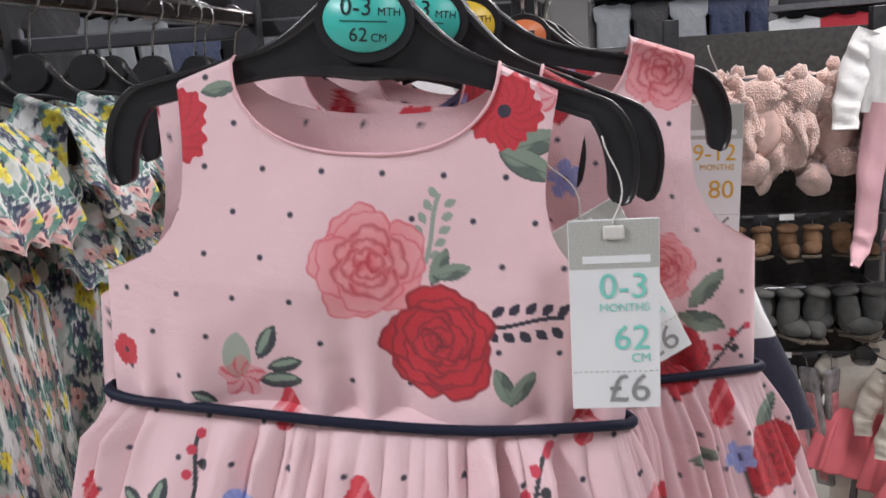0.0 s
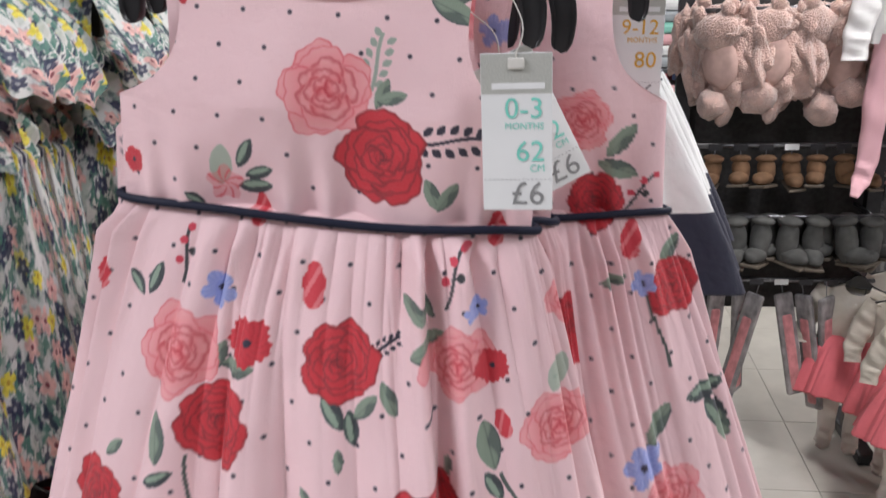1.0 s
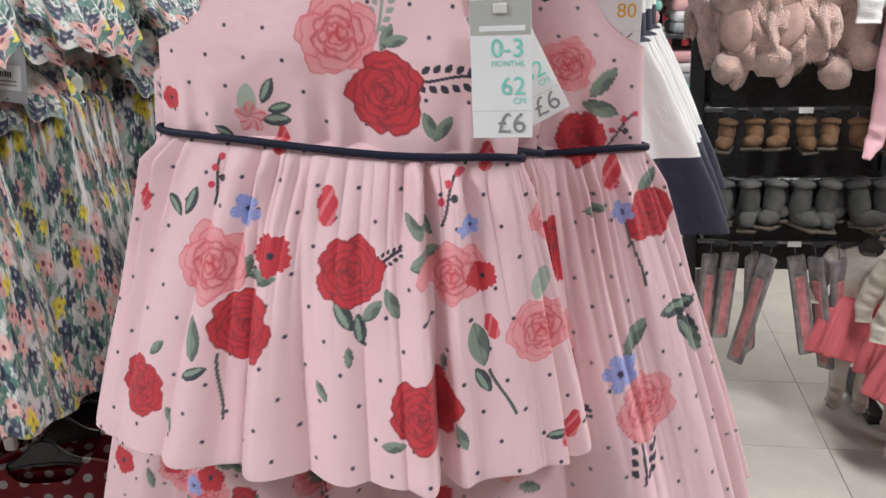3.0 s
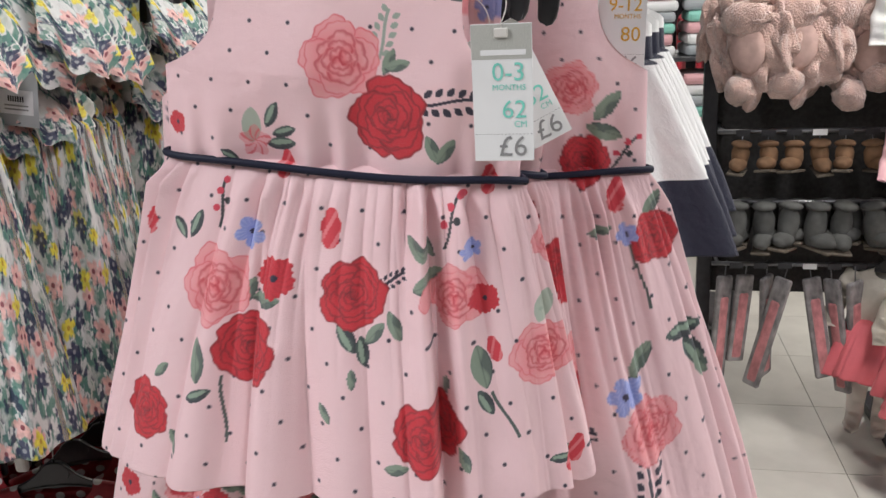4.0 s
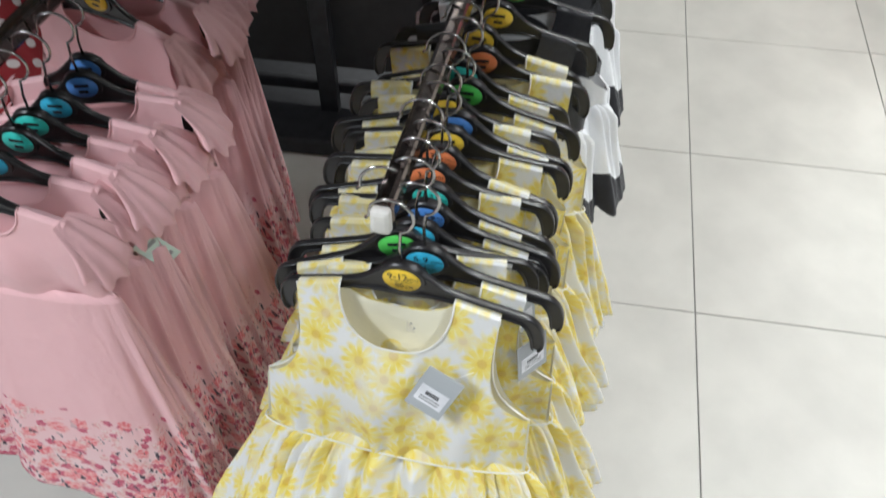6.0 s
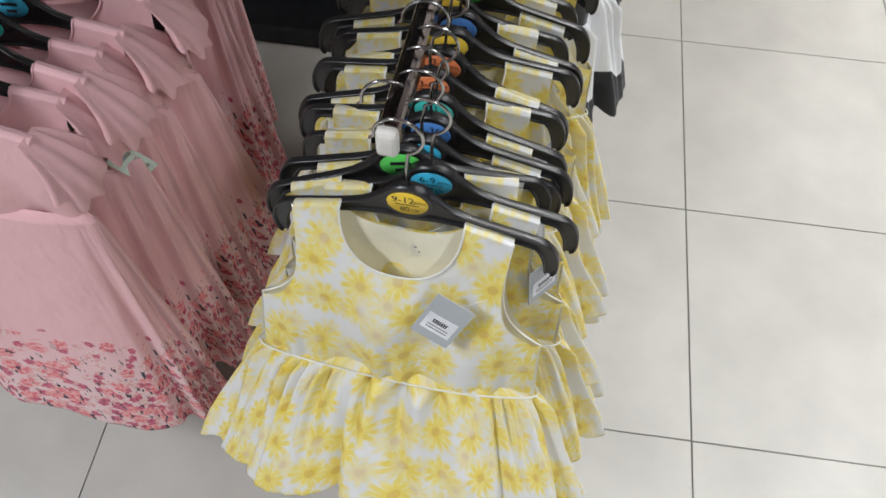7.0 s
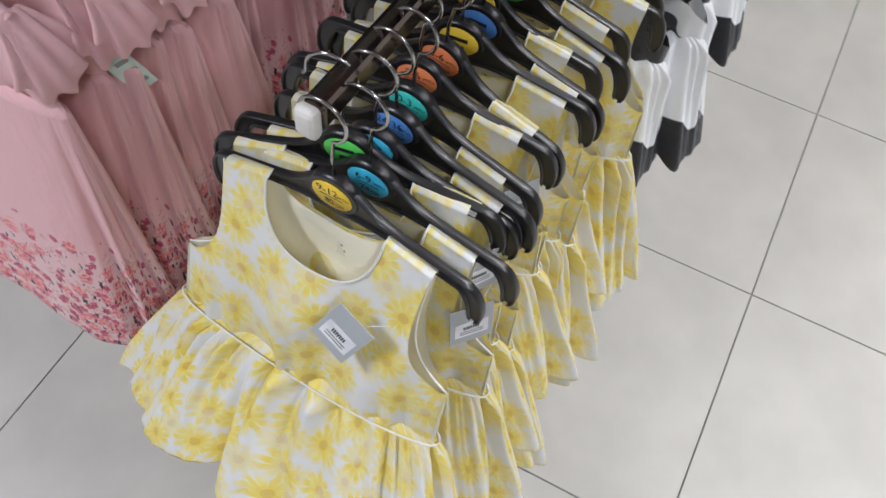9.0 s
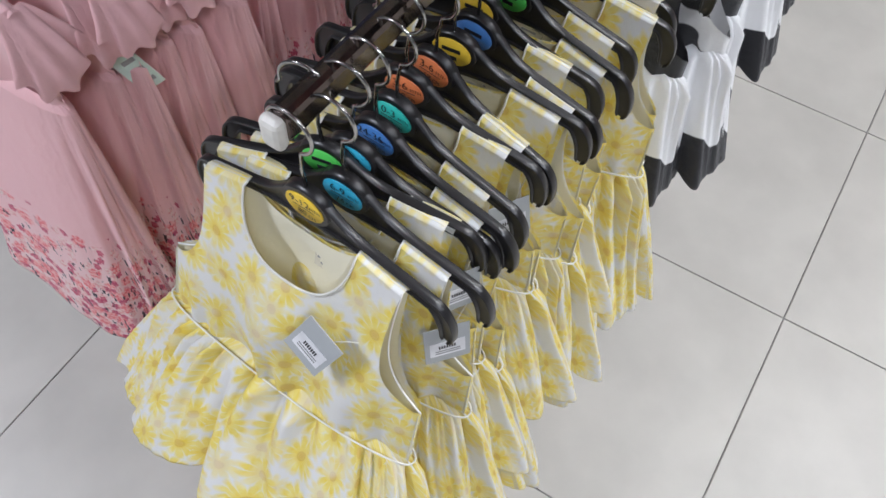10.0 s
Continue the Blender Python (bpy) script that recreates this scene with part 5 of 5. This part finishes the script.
def limb(name, pts, r, material, seed=0):
    """An empty sleeve or legging: a flattened cloth tube, creased across and open at its end."""
    rs2 = np.random.RandomState(seed + len(pts) * 7)
    p, rad = np.array(pts, dtype=float), np.array(r, dtype=float)
    n, m = 34, 20
    u = np.linspace(0, len(p) - 1, n)
    q = np.c_[[np.interp(u, np.arange(len(p)), p[:, k]) for k in range(3)]].T
    rr = np.interp(u, np.arange(len(p)), rad)
    d = np.gradient(q, axis=0)
    d /= np.linalg.norm(d, axis=1)[:, None]
    side = np.cross(d, (0, 1, 0))
    side /= np.linalg.norm(side, axis=1)[:, None] + 1e-9
    depth = np.cross(side, d)
    a = np.linspace(0, 2 * math.pi, m, endpoint=False)
    A, U = np.meshgrid(a, u / u[-1])
    crease = 0.12 * np.sin(23 * U + 2 * np.sin(A) + rs2.uniform(0, 6)) + 0.08 * np.sin(41 * U - 1.5 * np.cos(A) + rs2.uniform(0, 6)) + 0.10 * np.sin(3 * A + 5 * U)
    co = q[:, None, :] + (side[:, None, :] * (np.cos(A) * (1.25 + 0.4 * crease))[..., None] + depth[:, None, :] * (np.sin(A) * (0.5 + crease))[..., None]) * rr[:, None, None]
    i, j = np.meshgrid(np.arange(n - 1), np.arange(m), indexing="ij")
    b0, b1 = (i * m + j).ravel(), (i * m + (j + 1) % m).ravel()
    uv = np.c_[(A * 0.03).ravel(), (U * 0.4).ravel()]
    return mesh_from(name, co.reshape(-1, 3), np.c_[b0, b1, b1 + m, b0 + m], material, uv)


def tutu_mesh(name, g, seed):
    return skirt_mesh(name, g, TULLE, 0.006, None, seed)


GT = dict(bod=0.19, bw=0.1, ww=0.085, sw=0.08, neck_w=0.04, neck_d=0.03, neck_back=0.02, arm_d=0.07, drop=0.02, db=0.04, skirt=0.19, hw=0.165, dh=0.12, dback=0.10, amp=0.024, flare=0.7, folds=((9, 0.5), (16, 0.5), (27, 0.4)))
tutu_me, top_me = tutu_mesh("tutu", GT, 101), bodice_mesh("cardigan", dict(GT, bw=0.095, sw=0.09, ww=0.09), CREAMKNIT, 0.005, None, 102)
arm_me = [limb("arm", [(h * 0.085, 0, -0.02), (h * 0.125, -0.005, -0.09), (h * 0.15, -0.02, -0.17), (h * 0.145, -0.04, -0.22)], [0.03, 0.028, 0.024, 0.020], CREAMKNIT) for h in (-1, 1)]
leg_me = [limb("leg", [(h * 0.035, 0, -0.30), (h * 0.045, 0.0, -0.45), (h * 0.04, -0.004, -0.54), (h * 0.045, -0.03, -0.585), (h * 0.05, -0.055, -0.595)], [0.032, 0.028, 0.022, 0.022, 0.012], TIGHTS) for h in (-1, 1)]


def tutu_outfit(x, y, z, yaw, roll):
    M = pose(x, y, z, 0, roll, yaw)
    hanger(M, 0.115, "")
    ob = tagged(new("tutu_outfit"), "cream cardigan with coral tulle skirt and cream tights", "baby outfit", "tutu outfits")
    ob.matrix_basis = M @ pose(0, 0, NECK + 0.004)
    part("cardigan", top_me, ob, "cream knitted cardigan")
    part("tutu", tutu_me, ob, "gathered coral tulle skirt")
    for a, l in zip(arm_me, leg_me):
        part("arm", a, ob, "cream knitted sleeve")
        part("leg", l, ob, "cream tights leg")
    for zz in (-0.06, -0.10, -0.14):
        part("button", block("button", (0.007, 0.003, 0.007), CAPWHITE, 0.001, (0, -0.036, zz)), ob)


OUT = [(1.33, 3.22, 0.765, -20, 2), (1.43, 3.08, 0.76, -28, -2), (1.44, 2.86, 0.755, -34, 3), (1.50, 3.35, 0.77, -24, 0)]
for o_ in OUT:
    tutu_outfit(*o_)
coatrack = tagged(new("clothes_rack"), "low steel clothes rack with two hanging bars", "clothes rack")
part("bar", rod((1.42, 2.70, 0.753), (1.44, 3.9, 0.775), 0.010, STEEL), coatrack)
part("bar", rod((1.34, 2.99, 1.80), (1.56, 3.5, 1.80), 0.010, STEEL), coatrack)
for y in (2.72, 3.88):
    part("post", rod((1.62, y, 0), (1.62, y, 1.84), 0.014, STEEL), coatrack)
    part("arm", rod((1.62, y, 1.80), (1.34 if y < 3 else 1.56, 2.99 if y < 3 else 3.5, 1.80), 0.009, STEEL), coatrack)
    part("arm", rod((1.62, y, 0.76), (1.43, y, 0.76), 0.009, STEEL), coatrack)
bodySuit = bodice_mesh("cardigan", dict(GT, bw=0.105, sw=0.095, ww=0.115, bod=0.25), WHITEKNIT, 0.005, None, 112)
armW = [limb("arm", [(h * 0.088, 0, -0.02), (h * 0.118, -0.006, -0.10), (h * 0.135, -0.025, -0.22), (h * 0.128, -0.04, -0.30)], [0.036, 0.036, 0.031, 0.028], WHITEKNIT) for h in (-1, 1)]
legW = [limb("leg", [(h * 0.045, 0, -0.22), (h * 0.055, 0.0, -0.42), (h * 0.05, -0.004, -0.60), (h * 0.055, -0.02, -0.66), (h * 0.06, -0.07, -0.70)], [0.036, 0.030, 0.024, 0.022, 0.010], PALEPINK) for h in (-1, 1)]
for k, (x, y, z) in enumerate(((1.36, 3.05, 1.80), (1.45, 3.12, 1.80), (1.50, 3.22, 1.80), (1.54, 3.4, 1.80))):
    M = pose(x, y, z, 0, (4, -3, 2, 0)[k], (-26, -40, -48, -50)[k])
    hanger(M, 0.115, "")
    ob = tagged(new("baby_outfit"), "white cardigan over pale pink footed leggings", "baby outfit", "hanging outfits")
    ob.matrix_basis = M @ pose(0, 0, NECK + 0.004)
    part("cardigan", bodySuit, ob, "white knitted cardigan")
    for a, l in zip(armW, legW):
        part("arm", a, ob, "white knitted sleeve")
        part("leg", l, ob, "pale pink legging leg")

# folded clothes on a rack further down the aisle
fold_rack = tagged(new("shelf_unit"), "dark shelf unit with stacks of folded clothes", "shelf unit")
part("side", block("side", (0.03, 0.5, 1.7), DARKMETAL, 0.002, (0.40, 4.3, 0.85)), fold_rack)
part("side", block("side", (0.03, 0.5, 1.7), DARKMETAL, 0.002, (0.98, 4.3, 0.85)), fold_rack)
for z in (0.1, 0.55, 0.95, 1.30, 1.68):
    part("shelf", block("shelf", (0.55, 0.48, 0.02), STEEL, 0.002, (0.69, 4.3, z)), fold_rack)
FOLD = [plain_cloth("folded_" + n, c) for n, c in (("mint", (0.25, 0.58, 0.48)), ("pink", (0.72, 0.40, 0.42)), ("white", (0.75, 0.76, 0.76)), ("grey", (0.35, 0.38, 0.40)))]
for s_, z0 in enumerate((0.56, 0.96, 1.31)):
    for st in range(2):
        for k in range(6):
            me = block("folded_top", (0.22, 0.30, 0.045), FOLD[(k * 3 + s_ + st) % 4], 0.016)
            ob = tagged(new("folded_top", me), "folded pastel baby top in a stack", "folded clothes", "folded stacks")
            ob.matrix_basis = pose(0.56 + 0.26 * st + rs.uniform(-0.01, 0.01), 4.22, z0 + 0.024 + 0.046 * k, 0, 0, rs.uniform(-4, 4))

# ---- far side of the shop: wall bays with tops and rails of hangers ----
COLS = [plain_cloth("far_" + n, c) for n, c in (("navy", (0.02, 0.03, 0.08)), ("black", (0.02, 0.02, 0.025)), ("red", (0.50, 0.02, 0.04)), ("blue", (0.05, 0.12, 0.42)), ("white", (0.7, 0.72, 0.75)), ("pink", (0.70, 0.25, 0.30)), ("green", (0.28, 0.55, 0.05)), ("grey", (0.22, 0.24, 0.27)), ("lilac", (0.35, 0.40, 0.62)))]
GS = dict(bod=0.40, bw=0.17, ww=0.18, sw=0.20, neck_w=0.07, neck_d=0.05, neck_back=0.02, arm_d=0.16, drop=0.03, db=0.03)
shirts = [bodice_mesh("shirt", GS, c, 0.03, None, 120 + k) for k, c in enumerate(COLS)]


def wall_bay(x, y, yaw, z_shelf, picks, seed):
    """A bay: posts, header shelf and two rails of tops on hangers."""
    r2 = random.Random(seed)
    base = pose(x, y, 0, 0, 0, yaw)
    ob = tagged(new("wall_bay"), "chrome and glass shop bay with shelf and rails", "display stand", "far wall bays")
    ob.matrix_basis = base
    for px in (-0.6, 0.6):
        part("post", block("post", (0.05, 0.05, 2.5), CHROME, 0.004, (px, 0.1, 1.25)), ob)
    part("shelf", block("shelf", (1.2, 0.36, 0.03), STEEL, 0.003, (0, 0, z_shelf)), ob)
    part("shelf", block("shelf", (1.2, 0.36, 0.03), STEEL, 0.003, (0, 0, z_shelf + 0.42)), ob)
    part("back", block("back", (1.18, 0.02, 2.3), DARKMETAL, 0.002, (0, 0.2, 1.2)), ob)
    for rz in (z_shelf - 0.10, z_shelf - 0.75):
        part("bar", rod((-0.6, -0.02, rz), (0.6, -0.02, rz), 0.012, CHROME), ob)
        for k in range(10):
            m = base @ pose(-0.52 + 0.115 * k + r2.uniform(-0.02, 0.02), -0.02, rz - 0.10, 0, r2.uniform(-3, 3), r2.uniform(55, 80))
            tagged(new("shirt", shirts[r2.choice(picks)]), "child's jersey top hanging on a far rail", "top", "far tops").matrix_basis = m
            part("hook", rod((-0.52 + 0.115 * k, -0.02, rz - 0.10), (-0.52 + 0.115 * k, -0.02, rz + 0.014), 0.0035, CHROME, "hook"), ob)
    for k in range(5):
        m = base @ pose(-0.48 + 0.24 * k, -0.10, z_shelf + 0.38, -6, 0, r2.uniform(-5, 5)) @ Matrix.Diagonal((0.62, 0.6, 0.75, 1))
        tagged(new("shirt", shirts[r2.choice(picks)]), "child's printed jersey top shown flat", "top", "far tops").matrix_basis = m


for k in range(6):
    wall_bay(-3.2 + 1.5 * k, 6.4, 0, 1.62, ((0, 1, 7, 4, 8), (1, 0, 7, 5), (0, 1, 3, 4), (0, 1, 2, 7), (1, 3, 4, 2, 0), (0, 3, 2, 6, 4))[k], 200 + k)
for k in range(3):
    wall_bay(-1.6 - 0.2 * k, 2.9 + 1.25 * k, 70, 1.60, ((0, 1, 8, 4), (1, 7, 8), (0, 1, 4))[k], 220 + k)
wall_bay(2.1, 5.0, -20, 1.42, (0, 1, 3, 2, 4, 6, 5), 240)

# ---- room ----
WALL = mat("grey_wall", (0.30, 0.30, 0.31), 0.8, vary=0.05, scale=3)
for nm, size, c in (("wall_north", (14, 0.1, 3.4), (1, 9.5, 1.7)), ("wall_south", (14, 0.1, 3.4), (1, -3.5, 1.7)), ("wall_west", (0.1, 12.9, 3.4), (-5.5, 3, 1.7)), ("wall_east", (0.1, 12.9, 3.4), (7.5, 3, 1.7))):
    tagged(new(nm, block(nm, size, WALL, 0, c)), "plain grey shop wall", "wall", kind="structure")
tagged(new("ceiling", block("ceiling", (14, 13.1, 0.1), mat("dark_ceiling", (0.12, 0.12, 0.125), 0.9), 0, (1, 3, CEIL + 0.05))), "dark painted shop ceiling", "ceiling", kind="structure")
for x, y, p in LAMPS:
    ob = tagged(new("ceiling_lamp"), "white rectangular ceiling lamp", "ceiling lamp", "ceiling lamps")
    ob.matrix_basis = pose(x, y, CEIL)
    part("housing", block("housing", (0.36, 1.26, 0.05), CAPWHITE, 0.004, (0, 0, -0.026)), ob)
    data = bpy.data.lights.new("lamp_light", "AREA")
    data.shape, data.size, data.size_y, data.energy, data.color = "RECTANGLE", 0.3, 1.2, p, (1.0, 0.97, 0.93) if y < 2 else (1.0, 0.94, 0.82)
    lamp = new("lamp_light", data)
    lamp.parent = ob
    lamp.matrix_basis = pose(0, 0, -0.056)
